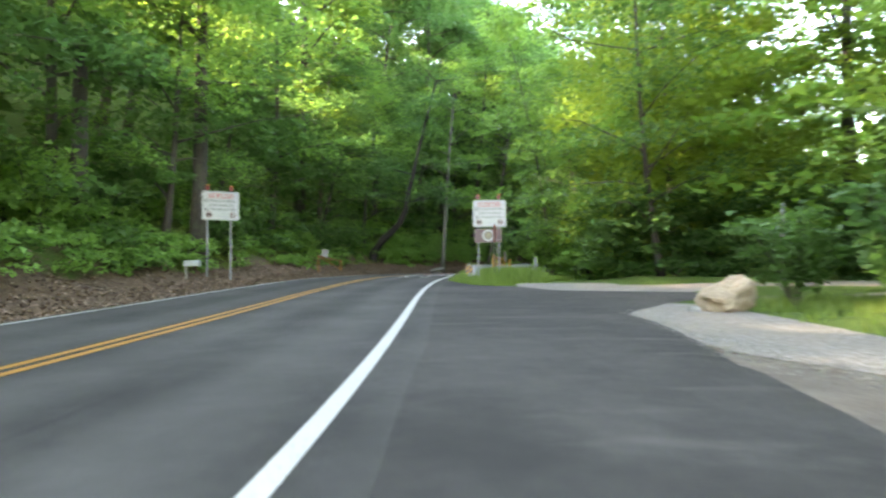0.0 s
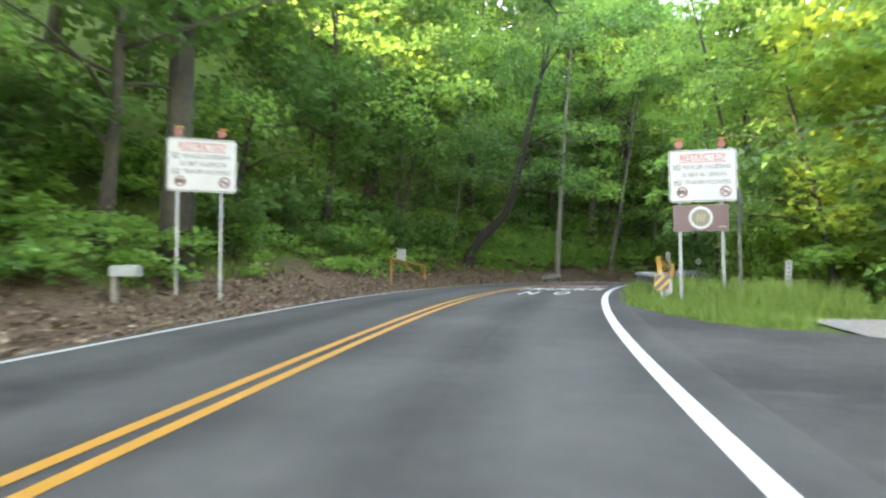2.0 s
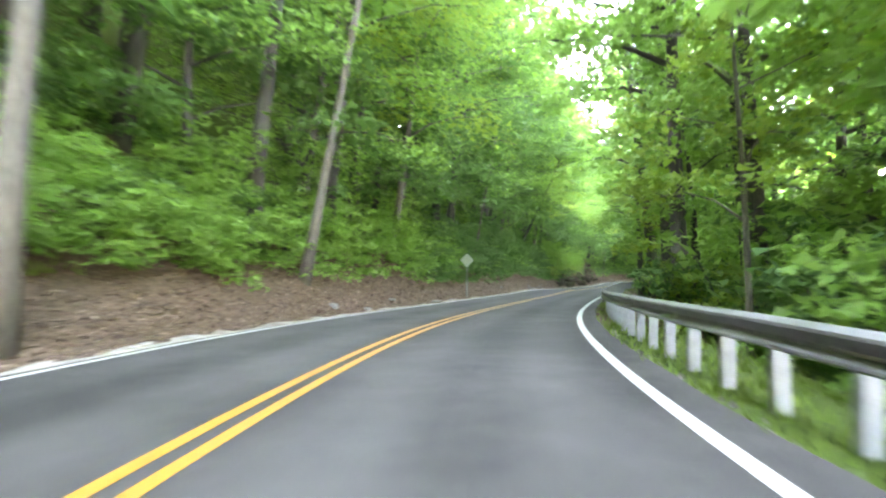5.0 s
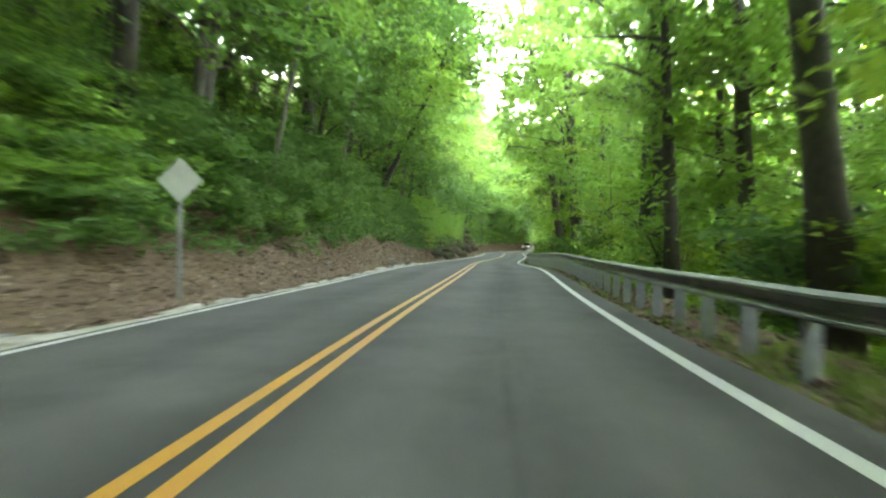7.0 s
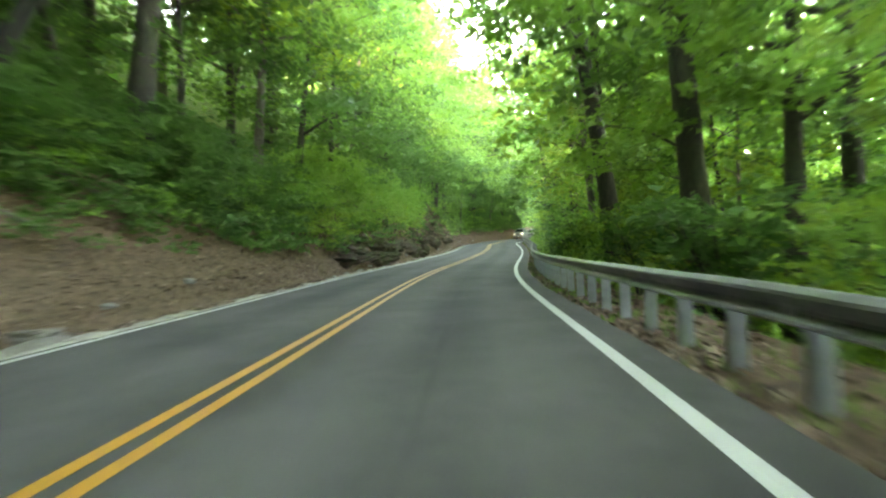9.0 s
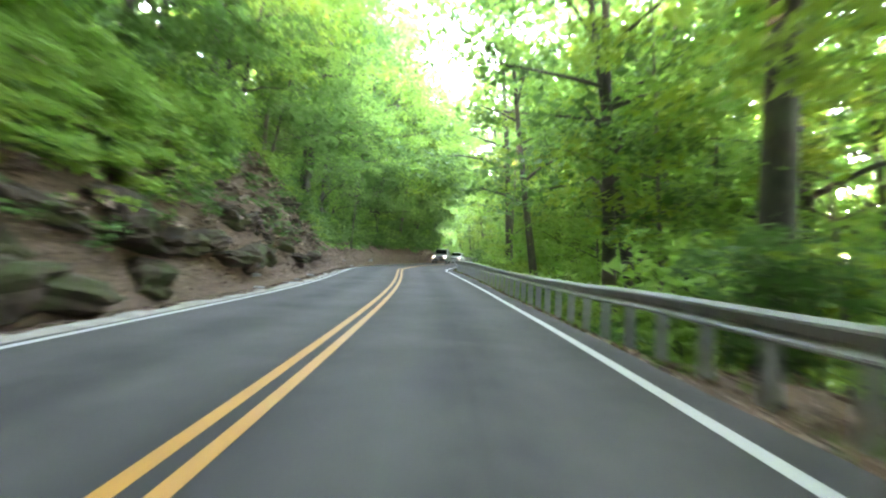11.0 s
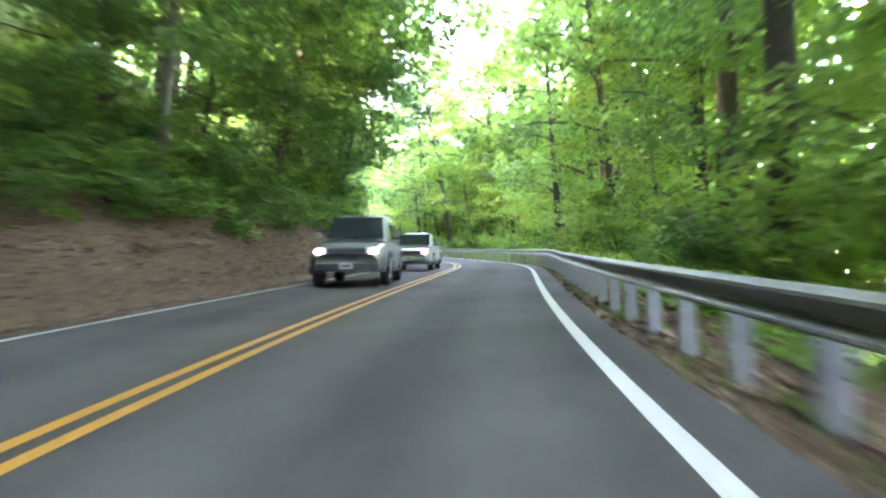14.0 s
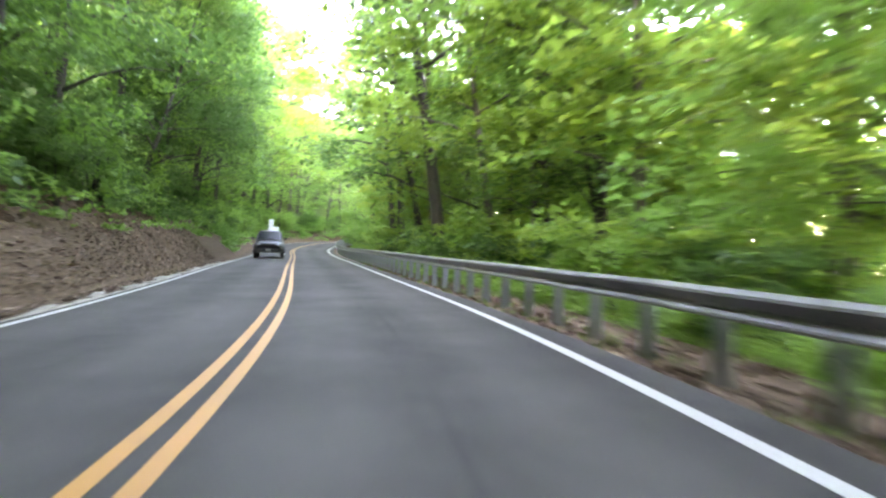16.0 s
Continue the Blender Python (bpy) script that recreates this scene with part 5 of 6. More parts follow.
def build_marker():
    m = tagged(new("object_marker"), "yellow and black striped marker at the guardrail's end", "marker")
    m.matrix_basis = Matrix.Translation(at(24.2, 4.36, 0.4)) @ pose(0, 0, 0, 0, 0, math.degrees(heading(24)))
    bm = bmesh.new()
    rounded_panel(bm, 0.3, 0.31, 0.012, -0.03, 0.006)
    panel = part("panel", bm, SIGN_YELLOW, m)
    for c in (-0.19, -0.0, 0.19):
        loop = [(-0.146, -0.151), (0.146, -0.151), (0.146, 0.151), (-0.146, 0.151)]
        for side in (1, -1):
            # keep the part of the square on the inner side of one edge of the stripe
            keep_, f = [], lambda p: side * (p[1] - p[0] - c) + 0.055
            for a, b in zip(loop, loop[1:] + loop[:1]):
                if f(a) >= 0:
                    keep_.append(a)
                if f(a) * f(b) < 0:
                    t = f(a) / (f(a) - f(b))
                    keep_.append((a[0] + (b[0] - a[0]) * t, a[1] + (b[1] - a[1]) * t))
            loop = keep_
        bm = bmesh.new()
        fr = [bm.verts.new((px, -0.034, pz)) for px, pz in loop]
        bk = [bm.verts.new((px, -0.031, pz)) for px, pz in loop]
        bm.faces.new(fr)
        for q in range(len(loop)):
            bm.faces.new((fr[q], fr[(q + 1) % len(loop)], bk[(q + 1) % len(loop)], bk[q]))
        part("stripe", bm, SIGN_BLACK, panel)
    bm = bmesh.new()
    box(bm, 0.0, 0.01, -0.2, 0.05, 0.05, 0.9)
    part("post", bm, DULL_STEEL, m)


build_marker()


def build_stop_sign():
    """Seen along its edge from the road: it faces the gravel track."""
    st = tagged(new("stop_sign"), "octagonal stop sign on a steel post, seen edge-on", "stop sign")
    st.matrix_basis = Matrix.Translation(at(21.8, 5.42, 0)) @ pose(0, 0, 0, 0, 0, math.degrees(heading(21.8)) + 82)
    u_post("post", 0, -0.3, 2.1, st, 0.03).data.materials[0] = SIGN_DARK
    for name, r, y, m in (("panel", 0.38, 0.0, SIGN_DARK), ("rim", 0.375, -0.004, SIGN_WHITE), ("face", 0.35, -0.007, SIGN_RED)):
        bm = bmesh.new()
        a = [(r * math.cos(radians(22.5 + 45 * k)), r * math.sin(radians(22.5 + 45 * k))) for k in range(8)]
        f0 = [bm.verts.new((x, y, z + 1.75)) for x, z in a]
        f1 = [bm.verts.new((x, y + 0.003, z + 1.75)) for x, z in a]
        bm.faces.new(f0)
        bm.faces.new(f1[::-1])
        for k in range(8):
            bm.faces.new((f0[k], f1[k], f1[(k + 1) % 8], f0[(k + 1) % 8]))
        part(name, bm, m, st)


build_stop_sign()


def build_marker_post(name, s, lat, height, width, label, post_m, plate_h, plate_m, bars):
    p = tagged(new(name), label, "marker post")
    p.matrix_basis = Matrix.Translation(on_ground(s, lat)) @ pose(0, 0, 0, 0, 1.5, math.degrees(heading(s)))
    bm = bmesh.new()
    box(bm, 0, 0, height / 2 - 0.15, width, 0.03, height + 0.3, 0.006)
    part("post", bm, post_m, p)
    bm = bmesh.new()
    box(bm, 0, -0.02, height - plate_h / 2, width * 1.05, 0.006, plate_h, 0.002)
    pl = part("plate", bm, plate_m, p)
    for k in range(bars):
        bm = bmesh.new()
        box(bm, 0, -0.0255, height - plate_h * (k + 0.7) / (bars + 0.4), width * 0.45, 0.003, plate_h / bars * 0.5)
        part("lettering_bar", bm, SIGN_GREY, pl)


build_marker_post("marker_post", 25.3, 7.0, 0.95, 0.12, "weathered grey marker post with a lettered strip", WOOD_GREY, 0.5, BOARD_GREY, 5)
build_marker_post("signpost", 14.6, 12.3, 2.15, 0.07, "slim wooden post with a small white notice", WOOD_GREY, 0.38, SIGN_WHITE, 4)


def build_diamond(s, lat, up, half, face, turn, label, ground=-0.2):
    d = tagged(new("warning_sign"), label, "road sign")
    d.matrix_basis = Matrix.Translation(at(s, lat, 0)) @ pose(0, 0, 0, 0, 0, math.degrees(heading(s)) + turn)
    bm = bmesh.new()
    rounded_panel(bm, half * 1.41, half * 1.41, 0.05, 0, 0.006)
    p = part("panel", bm, face, d)
    p.matrix_basis = pose(0, 0, up, 0, 45, 0)
    u_post("post", 0, ground, up + 0.3, d, 0.035)


build_diamond(78.2, -3.95, 2.1, 0.4, ALUMINIUM, 5, "diamond-shaped sign showing its bare grey back")
build_diamond(296.0, 4.7, 1.9, 0.42, SIGN_YELLOW, 0, "small yellow diamond warning sign far along the road")


# ---- gates and mailbox ----
def bar(name, a, b, r, material, parent, sides=8):
    v, f = tube([Vector(a), Vector(b)], [r, r], sides)
    return mesh_object(name, v, f, material, parent)


def build_left_gate():
    g = tagged(new("road_gate"), "open rusty yellow bar gate beside the bank", "gate")
    P = lambda q, up: at(q, -4.5 - 0.03 * (q - 31), up)
    for q, top, r in ((31.0, 1.12, 0.042), (34.2, 0.92, 0.06)):
        bar("post", P(q, -0.2), P(q, top), r, GATE_RUST, g)
    bar("top_bar", P(31.0, 1.08), P(34.2, 0.84), 0.035, GATE_RUST, g)
    bar("diagonal_bar", P(31.05, 1.04), P(34.15, 0.36), 0.03, GATE_RUST, g)
    bar("upright", P(32.6, 0.97), P(32.6, 0.72), 0.028, GATE_RUST, g)
    bm = bmesh.new()
    box(bm, 0, 0, 0, 0.36, 0.012, 0.46, 0.004)
    pl = part("notice_board", bm, BOARD_GREY, g, "blank grey notice board")
    pl.matrix_basis = Matrix.Translation(P(31.9, 1.22)) @ pose(0, 0, 0, 0, 6, math.degrees(heading(32)) + 12)


def build_right_gate():
    g = tagged(new("road_gate"), "open yellow bar gate behind the guardrail", "gate")
    P = lambda q, up: at(q, 4.5 + 0.075 * (q - 33.9), up)
    for q, top in ((33.9, 1.04), (38.0, 0.81)):
        bm = bmesh.new()
        box(bm, 0, 0, top / 2 - 0.25, 0.12, 0.12, top + 0.5, 0.012)
        box(bm, 0, 0, top + 0.01, 0.14, 0.14, 0.03, 0.008)
        part("post", bm, GATE_YELLOW, g).matrix_basis = Matrix.Translation(P(q, 0)) @ pose(0, 0, 0, 0, 0, math.degrees(heading(q)))
    bar("top_bar", P(33.9, 0.96), P(36.6, 0.86), 0.03, GATE_YELLOW, g)
    bar("bottom_bar", P(33.9, 0.5), P(36.6, 0.56), 0.03, GATE_RUST, g)
    for q in (34.7, 35.7, 36.55):
        bar("upright", P(q, 0.4), P(q, 0.94), 0.032, GATE_YELLOW, g)
    bar("board_stake", P(37.0, -0.3), P(37.0, 1.2), 0.022, GATE_RUST, g)
    bm = bmesh.new()
    box(bm, 0, -0.03, 0, 0.34, 0.012, 0.63, 0.004)
    pl = part("notice_board", bm, WOOD_GREY, g, "weathered grey notice board")
    pl.matrix_basis = Matrix.Translation(P(37.0, 0.97)) @ pose(0, 0, 0, 0, -3, math.degrees(heading(37.0)) - 58)


build_left_gate()
build_right_gate()


def build_mailbox():
    mb = tagged(new("mailbox"), "grey metal mailbox on a wooden post beside the road", "mailbox")
    mb.matrix_basis = Matrix.Translation(at(19.6, -4.85, 0)) @ pose(0, 0, 0, 0, 0, math.degrees(heading(19.6)))
    bm = bmesh.new()
    box(bm, -0.2, 0, 0.3, 0.09, 0.09, 0.9, 0.008)
    part("post", bm, WOOD_GREY, mb)
    bm = bmesh.new()
    prof = [(-0.085, 0.0), (0.085, 0.0), (0.085, 0.11)] + [(0.085 * math.cos(radians(a)), 0.11 + 0.085 * math.sin(radians(a))) for a in range(20, 180, 20)] + [(-0.085, 0.11)]
    a_ = [bm.verts.new((-0.26, y, 0.72 + z)) for y, z in prof]
    b_ = [bm.verts.new((0.26, y, 0.72 + z)) for y, z in prof]
    bm.faces.new(a_)
    bm.faces.new(b_[::-1])
    for i in range(len(prof)):
        j = (i + 1) % len(prof)
        bm.faces.new((a_[i], b_[i], b_[j], a_[j]))
    body = part("body", bm, ALUMINIUM, mb)
    bm = bmesh.new()
    box(bm, 0.268, 0, 0.8, 0.012, 0.165, 0.17, 0.004)
    part("door", bm, ALUMINIUM, body)


build_mailbox()


# ---- words and signs painted on the road ----
def road_letter(ch, s0, s1, lat0, lat1):
    ob = text_part("road_letter", ch, lat1 - lat0, s1 - s0, WHITE_PAINT, None, pose(0, 0, 0), 0.022)
    for v in ob.data.vertices:
        v.co = at((s0 + s1) / 2 + v.co.z, (lat0 + lat1) / 2 + v.co.x, 0.006 - v.co.y)
    ob.data.update()
    ob.parent = road


for k, ch in enumerate("TRUCKS"):
    road_letter(ch, 29.85, 31.95, 0.24 + 0.455 * k, 0.24 + 0.455 * k + 0.395)
road_letter("N", 26.85, 28.6, 0.9, 1.32)
road_letter("O", 26.85, 28.6, 1.79, 2.22)


def on_road(name, loops, faces, material, up):
    v = [at(q, lat, up) for q, lat in loops]
    return mesh_object(name, v, faces, material, road)


def build_road_symbol():
    c_s, c_l, n = 34.25, 1.61, 40
    e = [(math.cos(2 * math.pi * k / n), math.sin(2 * math.pi * k / n)) for k in range(n)]
    loops = [(c_s + 0.86 * y, c_l + 1.13 * x) for x, y in e] + [(c_s + 0.66 * y, c_l + 0.92 * x) for x, y in e]
    on_road("prohibition_ring", loops, [(k, (k + 1) % n, n + (k + 1) % n, n + k) for k in range(n)], RED_PAINT, 0.006)
    truck = [(-0.3, -0.72), (-0.3, -0.5), (-0.38, -0.4), (-0.3, -0.3), (-0.3, 0.45), (-0.4, 0.55), (-0.3, 0.66), (-0.3, 0.8), (0.32, 0.8), (0.32, -0.2), (0.12, -0.22), (0.12, -0.52), (-0.05, -0.6), (-0.08, -0.74)]
    on_road("truck_symbol", [(c_s + a, c_l + b_) for a, b_ in truck], [tuple(range(len(truck)))[::-1]], WHITE_PAINT, 0.005)
    on_road("prohibition_bar", [(c_s + 0.62, c_l - 0.66), (c_s + 0.5, c_l - 0.82), (c_s - 0.62, c_l + 0.66), (c_s - 0.5, c_l + 0.82)], [(0, 1, 2, 3)], RED_PAINT, 0.009)


build_road_symbol()


# ---- vehicles ----
def car_paint(name, colour):
    m, nt, p = mat(name)
    flake = tex(nt, 3.0, 3.0)
    nt.links.new(ramp(nt, flake, [(0.3, tuple(v * 0.9 for v in colour)), (0.7, colour)]), p.inputs["Base Color"])
    p.inputs["Metallic"].default_value = 0.3 if max(colour) > 0.1 else 0.0
    p.inputs["Roughness"].default_value = 0.34 if max(colour) > 0.1 else 0.5
    p.inputs["Coat Weight"].default_value = 0.2 if max(colour) > 0.1 else 0.05
    return m


def glow(name, colour, strength):
    m, nt, p = mat(name)
    p.inputs["Base Color"].default_value = (0.8, 0.8, 0.8, 1)
    p.inputs["Emission Color"].default_value = (*colour, 1)
    p.inputs["Emission Strength"].default_value = strength
    return m


CAR_GLASS, _nt, _p = mat("tinted_window_glass")
_p.inputs["Base Color"].default_value = (0.012, 0.016, 0.016, 1)
_p.inputs["Roughness"].default_value = 0.12
_p.inputs["Specular IOR Level"].default_value = 0.14
RUBBER = simple("tyre_rubber", (0.012, 0.012, 0.012), (0.03, 0.03, 0.03), 12.0, 0.85)
ALLOY = simple("alloy_wheel", (0.35, 0.35, 0.36), (0.5, 0.5, 0.5), 10.0, 0.35, 0.8, 0.03, 0.002)
PLASTIC = simple("black_plastic", (0.012, 0.012, 0.013), (0.028, 0.028, 0.028), 20.0, 0.6)


def glide(sections, y):
    """The cross-section at y, gliding from one given section to the next."""
    k = np.asarray(sections, float)
    i = int(np.clip(np.searchsorted(k[:, 0], y) - 1, 0, len(k) - 2))
    t = float(np.clip((y - k[i, 0]) / (k[i + 1, 0] - k[i, 0]), 0, 1))

    def slope(j):
        a, b = max(j - 1, 0), min(j + 1, len(k) - 1)
        return (k[b] - k[a]) / (k[b, 0] - k[a, 0])
    h = k[i + 1, 0] - k[i, 0]
    return (2 * t ** 3 - 3 * t * t + 1) * k[i] + (t ** 3 - 2 * t * t + t) * h * slope(i) + (3 * t * t - 2 * t ** 3) * k[i + 1] + (t ** 3 - t * t) * h * slope(i + 1)


def flank(sec, a):
    """Half of a section's outline: a = 0 at the sill, 1 at the shoulder, 2 at the middle of the top."""
    _, w0, w1, z0, z1 = sec
    r = min(0.16, (z1 - z0) * 0.3)
    if a <= 1:
        return w0 + (w1 - w0) * a + 0.035 * math.sin(math.pi * a) - r * 0.35 * max(0.0, a - 0.8) / 0.2 - 0.05 * max(0.0, 0.15 - a) / 0.15, z0 + (z1 - r * 0.75 - z0) * a
    c = (a - 1) * math.pi / 2
    return (w1 - r * 0.35) * math.cos(c) ** 0.45 if a < 2 else 0.0, z1 - r * 0.75 + r * 0.75 * math.sin(c) ** 0.8


def loft(name, sections, material, parent, label=""):
    """A closed, smooth body through cross-sections of (y, half width below, half width above, z below, z above)."""
    al = [0, 0.08, 0.2, 0.4, 0.6, 0.8, 0.92, 1.0, 1.12, 1.28, 1.5, 1.75, 2.0]
    ys = np.linspace(sections[0][0], sections[-1][0], 46)
    verts, n = [], 2 * len(al) - 1
    for y in ys:
        half = [flank(glide(sections, y), a) for a in al]
        verts += [Vector((x, y, z)) for x, z in half] + [Vector((-x, y, z)) for x, z in half[-2::-1]]
    faces = [(i * n + k, i * n + (k + 1) % n, (i + 1) * n + (k + 1) % n, (i + 1) * n + k) for i in range(len(ys) - 1) for k in range(n)]
    faces += [tuple(range(n)), tuple((len(ys) - 1) * n + k for k in range(n))[::-1]]
    ob = mesh_object(name, verts, faces, material, parent, True)
    return tagged(ob, label)


def side_pane(name, sections, side, y0, y1, a0, a1, lean0, lean1, material, parent):
    """A pane that follows the flank of the loft, a little proud of it."""
    verts, n, m = [], 8, 5
    for k in range(n + 1):
        for j in range(m + 1):
            f = j / m
            y = y0 + lean0 * f + (y1 + lean1 * f - y0 - lean0 * f) * k / n
            x, z = flank(glide(sections, y), a0 + (a1 - a0) * f)
            verts.append(Vector((side * (x + 0.007), y, z)))
    c = len(verts)
    verts += [v - Vector((side * 0.02, 0, 0)) for v in verts]
    faces = [(k * (m + 1) + j, (k + 1) * (m + 1) + j, (k + 1) * (m + 1) + j + 1, k * (m + 1) + j + 1) for k in range(n) for j in range(m)]
    faces += [tuple(q + c for q in f)[::-1] for f in faces]
    return mesh_object(name, verts, faces, material, parent, True)


def quad_panel(name, pts, material, parent, depth=0.012):
    """A thin pane with the given corners."""
    p = [Vector(v) for v in pts]
    nrm = (p[1] - p[0]).cross(p[-1] - p[0]).normalized() * depth
    k = len(p)
    v = p + [q + nrm for q in p]
    f = [tuple(range(k))[::-1], tuple(range(k, 2 * k))] + [(i, (i + 1) % k, k + (i + 1) % k, k + i) for i in range(k)]
    return mesh_object(name, v, f, material, parent)


def build_wheel(parent, x, y, r, w):
    side = 1 if x > 0 else -1
    bm = bmesh.new()
    prof = [(r * 0.62, -w / 2), (r * 0.93, -w / 2), (r, -w * 0.36), (r, w * 0.36), (r * 0.93, w / 2), (r * 0.62, w / 2)]
    n = 24
    ringv = [[bm.verts.new((x + q, y + rr * math.cos(2 * math.pi * k / n), r + rr * math.sin(2 * math.pi * k / n))) for k in range(n)] for rr, q in prof]
    for i in range(len(prof)):
        a, b_ = ringv[i], ringv[(i + 1) % len(prof)]
        for k in range(n):
            bm.faces.new((a[k], a[(k + 1) % n], b_[(k + 1) % n], b_[k]))
    wheel = part("wheel", bm, RUBBER, parent, "black rubber tyre")
    bm = bmesh.new()
    bmesh.ops.create_cone(bm, cap_ends=True, segments=20, radius1=r * 0.62, radius2=r * 0.5, depth=0.06, matrix=Matrix.Translation((x + side * w * 0.38, y, r)) @ pose(0, 0, 0, 0, 90 * side, 0))
    for k in range(5):
        box(bm, 0, 0, r * 0.32, 0.03, 0.07, r * 0.5, 0.006, Matrix.Translation((x + side * (w * 0.38 + 0.03), y, r)) @ pose(0, 0, 0, 72 * k, 0, 0))
    part("rim", bm, ALLOY, wheel, "alloy rim")


def build_car(name, s, lat, label, colour, kind, lit, turn=0.0):
    """A car that faces down the road: its nose points to -y of its own axes."""
    car = tagged(new(name), label, "car")
    car.matrix_basis = Matrix.Translation(at(s, lat, 0.004)) @ pose(0, 0, 0, 0, 0, math.degrees(heading(s)) + turn)
    body_m = car_paint(name + "_paint", colour)
    if kind == "suv":
        L, w, hood, roof, r = 4.4, 0.92, 1.08, 1.78, 0.37
        low = [(-L / 2, 0.72, 0.68, 0.46, 0.8), (-L / 2 + 0.12, 0.85, 0.81, 0.37, 0.94), (-L / 2 + 0.5, 0.91, 0.87, 0.34, 1.01), (-1.0, w, 0.9, 0.34, hood), (-0.5, w, 0.9, 0.34, hood + 0.05), (1.6, w, 0.9, 0.34, hood + 0.06), (L / 2 - 0.08, 0.9, 0.88, 0.38, hood + 0.06), (L / 2, 0.86, 0.84, 0.45, hood)]
        cab = [(-1.05, 0.8, 0.76, hood - 0.05, hood + 0.02), (-0.62, 0.84, 0.74, hood - 0.03, hood + 0.4), (-0.15, 0.86, 0.71, hood - 0.02, roof - 0.02), (0.4, 0.87, 0.75, hood - 0.02, roof + 0.03), (1.7, 0.87, 0.74, hood - 0.02, roof), (2.1, 0.86, 0.78, hood - 0.02, hood + 0.2)]
        shield = ((-1.0, -0.3), (0.74, 0.63), (hood + 0.07, roof - 0.09), (-1.0, -0.3))
    else:
        L, w, hood, roof, r = 4.05, 0.85, 0.95, 1.5, 0.31
        low = [(-L / 2, 0.6, 0.6, 0.36, 0.66), (-L / 2 + 0.18, 0.8, 0.76, 0.26, 0.8), (-1.0, w, 0.82, 0.24, hood), (-0.5, w, 0.83, 0.24, hood + 0.05), (1.4, w, 0.83, 0.24, hood + 0.06), (L / 2 - 0.12, 0.82, 0.8, 0.3, hood + 0.05), (L / 2, 0.76, 0.74, 0.42, hood - 0.05)]
        cab = [(-1.15, 0.74, 0.7, hood - 0.06, hood + 0.01), (-0.2, 0.8, 0.64, hood - 0.02, roof - 0.02), (0.4, 0.81, 0.66, hood - 0.02, roof + 0.02), (1.5, 0.8, 0.62, hood - 0.02, roof - 0.05), (1.95, 0.78, 0.7, hood - 0.02, hood + 0.12)]
        shield = ((-1.12, -0.98), (0.7, 0.6), (hood + 0.04, roof - 0.08), (-1.05, -0.28))
    body = loft("body", low, body_m, car)
    loft("cabin", cab, body_m, car)
    y0, y1 = shield[3]
    z0, z1 = shield[2]
    w0, w1 = shield[1]
    lift = Vector((0, -0.035, 0.03))
    quad_panel("windscreen", [Vector(v) + lift for v in ((-w0, y0, z0), (w0, y0, z0), (w1, y1, z1), (-w1, y1, z1))], CAR_GLASS, car)
    for side in (-1, 1):
        for a, b_, l0, l1 in ((y1 - 0.12, 0.5, 0.22, 0.0), (0.58, 1.3, 0.0, -0.03), (1.37, 1.72 if kind == "suv" else 1.55, 0.0, -0.12)):
            side_pane("side_window", cab, side, a, b_, 0.14, 0.86, l0, l1, CAR_GLASS, car)
        for yy in (-L / 2 + 0.82, L / 2 - 0.85):
            ring_pts = [Vector((side * (w + 0.012), yy + (r + 0.06) * math.cos(radians(q)), r + (r + 0.06) * math.sin(radians(q)))) for q in range(-10, 191, 20)]
            v, f = tube(ring_pts, [0.045] * len(ring_pts), 6)
            mesh_object("wheel_arch", v, f, PLASTIC, car, True)
        v, f = tube([Vector((side * (w - 0.03), -L / 2 + 1.2, 0.36)), Vector((side * (w - 0.03), L / 2 - 1.2, 0.36))], [0.06, 0.06], 6)
        mesh_object("sill", v, f, PLASTIC, car)
        bm = bmesh.new()
        box(bm, side * (w + 0.005), 0.45, z0 - 0.12, 0.03, 0.16, 0.03, 0.008)
        part("door_handle", bm, PLASTIC, car)
        bm = bmesh.new()
        box(bm, side * (w + 0.1), y0 + 0.42, z0 + 0.12, 0.2, 0.1, 0.15, 0.03)
        part("mirror", bm, body_m, car)
        for yy in (-L / 2 + 0.82, L / 2 - 0.85):
            build_wheel(car, side * (w - 0.1), yy, r, 0.21)
        hx, hz = (0.64, hood - 0.24) if kind == "suv" else (0.6, hood - 0.24)
        bm = bmesh.new()
        box(bm, side * hx, -L / 2 + (0.03 if kind == "suv" else 0.12), hz, 0.2, 0.14, 0.13, 0.03)
        part("headlight", bm, lit, car, "lit headlight" if lit is not ALLOY else "headlight")
        bm = bmesh.new()
        box(bm, side * (w - 0.16), L / 2 - 0.04, hood - 0.1, 0.18, 0.1, 0.3, 0.02)
        part("tail_light", bm, SIGN_RED, car, "red tail light")
    bm = bmesh.new()
    box(bm, 0, -L / 2 - 0.01, hood - 0.24, 0.9, 0.05, 0.14, 0.015)
    part("grille", bm, PLASTIC, car, "black grille")
    bm = bmesh.new()
    box(bm, 0, -L / 2 + 0.0, 0.47, 1.5 if kind == "suv" else 1.2, 0.12, 0.17, 0.03)
    part("bumper", bm, PLASTIC if kind == "suv" else body_m, car)
    bm = bmesh.new()
    box(bm, 0, -L / 2 - 0.075, 0.5, 0.31, 0.012, 0.15, 0.003)
    plate = part("number_plate", bm, SIGN_WHITE, car)
    bm = bmesh.new()
    box(bm, 0, -L / 2 - 0.083, 0.5, 0.22, 0.004, 0.05)
    part("plate_bar", bm, SIGN_GREY, plate)
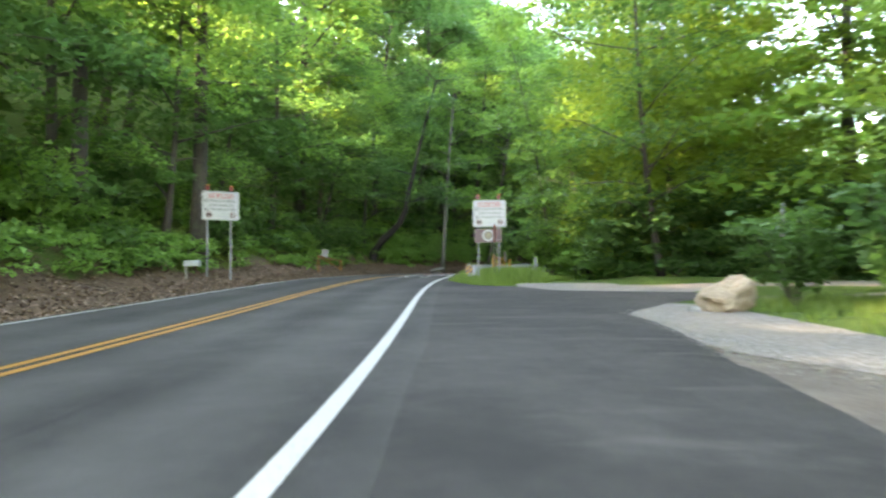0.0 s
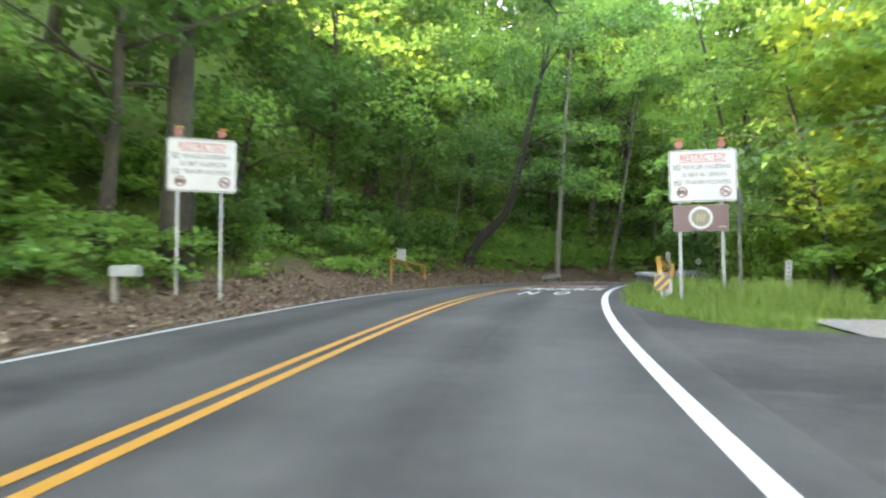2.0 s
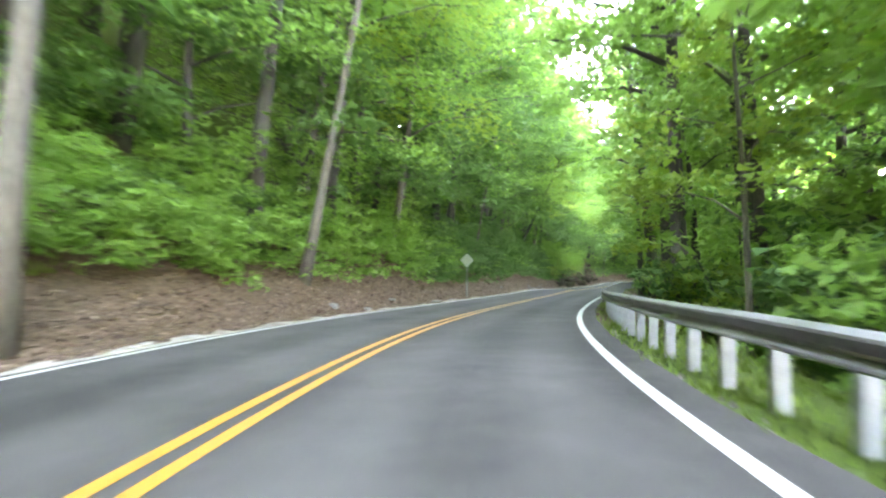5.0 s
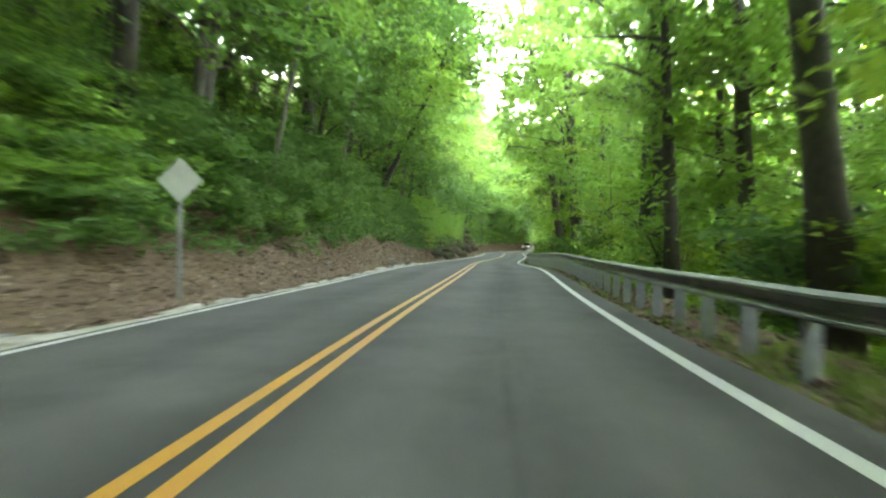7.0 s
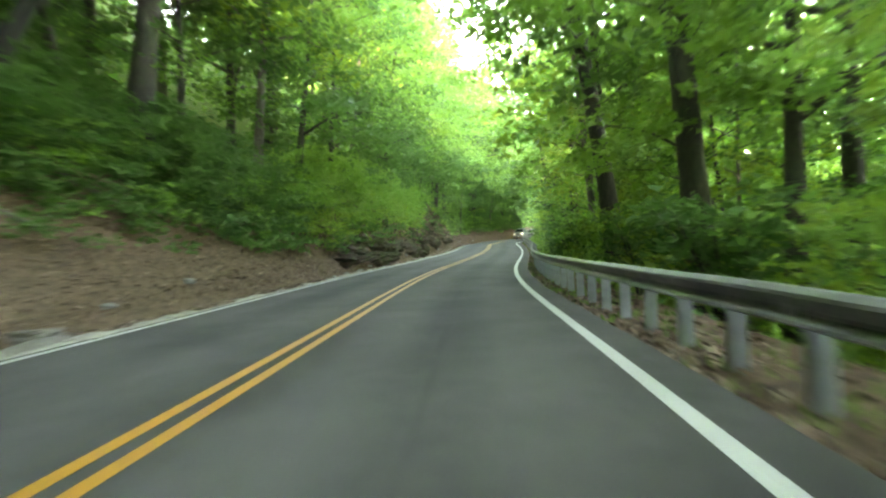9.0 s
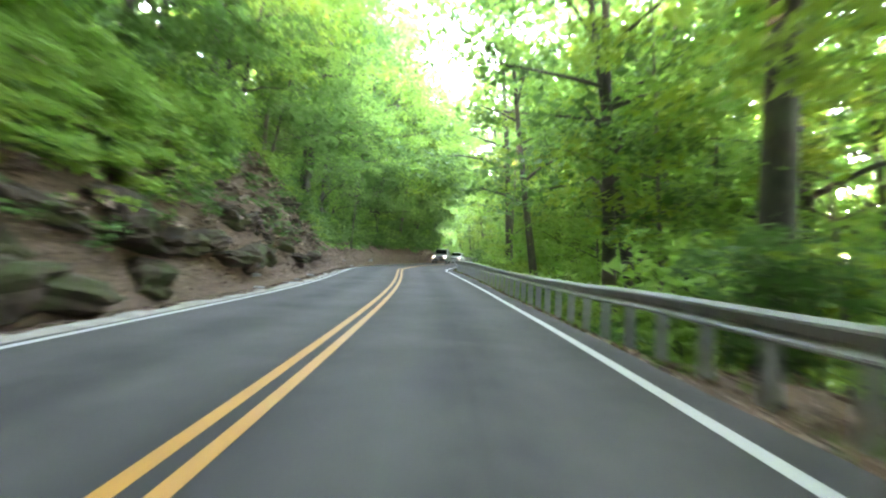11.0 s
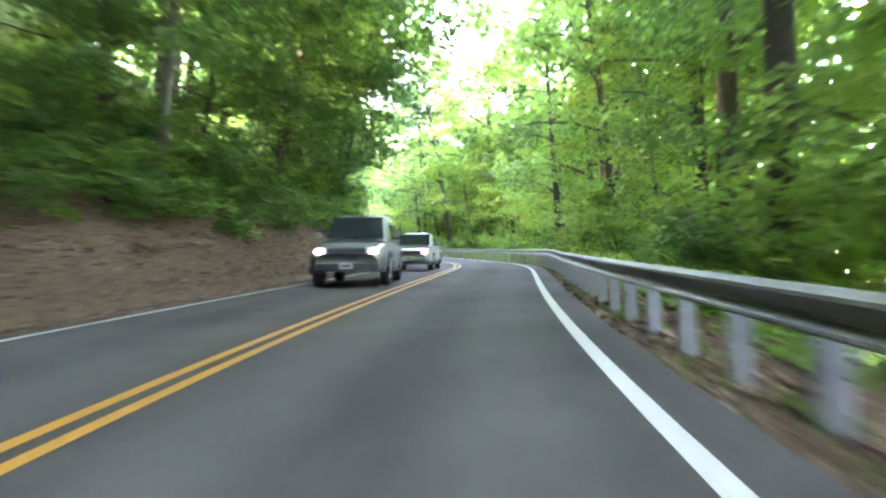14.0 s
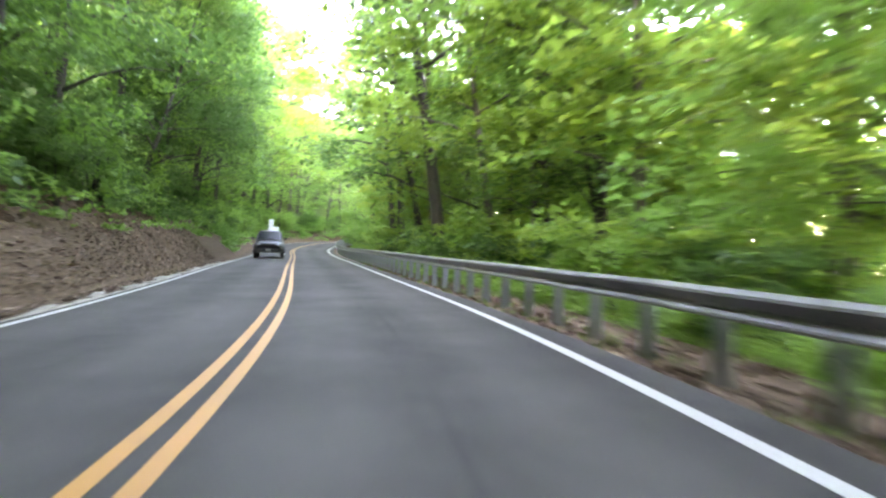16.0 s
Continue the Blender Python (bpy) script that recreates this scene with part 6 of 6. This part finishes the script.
    if kind == "suv":
        for side in (-1, 1):
            v, f = tube([Vector((side * 0.66, -0.2, roof + 0.02)), Vector((side * 0.66, 0.0, roof + 0.07)), Vector((side * 0.66, 1.5, roof + 0.07)), Vector((side * 0.66, 1.65, roof + 0.02))], [0.02] * 4, 6)
            mesh_object("roof_rail", v, f, PLASTIC, car)
    return car


LAMP_WHITE = glow("white_headlight", (1.0, 0.97, 0.9), 0.08)
LAMP_WARM = glow("warm_headlight", (1.0, 0.5, 0.17), 0.045)
build_car("sport_utility_car", 205.8, -1.5, "silver sport utility car with white headlights lit", (0.17, 0.185, 0.18), "suv", LAMP_WHITE, 6)
build_car("hatchback", 215.0, -1.5, "silver hatchback car with warm headlights lit", (0.26, 0.28, 0.28), "hatch", LAMP_WARM)
build_car("dark_sport_utility_car", 269.5, -1.5, "dark grey sport utility car on the far lane", (0.03, 0.031, 0.033), "suv", ALLOY)


BOARD_WHITE = flat_paint("white_board", (0.7, 0.7, 0.68))


def build_roof_load():
    """White boards tied upright on the roof of the far car."""
    load = tagged(new("white_boards"), "white boards standing tied on the roof of a dark car", "cargo")
    load.matrix_basis = Matrix.Translation(at(269.5, -1.5, 0.0)) @ pose(0, 0, 0, 0, 0, math.degrees(heading(269.5)))
    for x, w, h, y in ((0.05, 0.3, 0.75, 0.35), (0.3, 0.42, 0.28, 0.6)):
        bm = bmesh.new()
        box(bm, x, y, 1.8 + h / 2, w, 0.05, h, 0.01)
        part("board", bm, BOARD_WHITE, load)
    bm = bmesh.new()
    box(bm, 0.12, 0.48, 1.81, 0.8, 0.4, 0.05, 0.01)
    part("base_board", bm, BOARD_WHITE, load)


build_roof_load()

# ---- the far bend's verge and the ledges' hanging growth ----
rng = np.random.default_rng(77)
row(BUSH, 276, 312, 1.3, -6.6, -4.7, 0.7, 1.1)
row(BUSH, 288, 330, 1.3, 4.9, 6.6, 0.8, 1.2)
woods("verge_growth", 272, 320, -7.0, -4.2, 0.0, 1.0, 420, 60, 0.16, 0.6, LEAF_FRESH, "low green plants along the verge of the far bend")
woods("ledge_growth", 122, 166, -6.9, -4.5, 0.0, 0.8, 620, 60, 0.12, 0.5, LEAF_DEEP_SHADED, "dark green creepers growing between the rock ledges", keep=lambda s, lat: grown(s, lat) or rng.uniform() < 0.3)
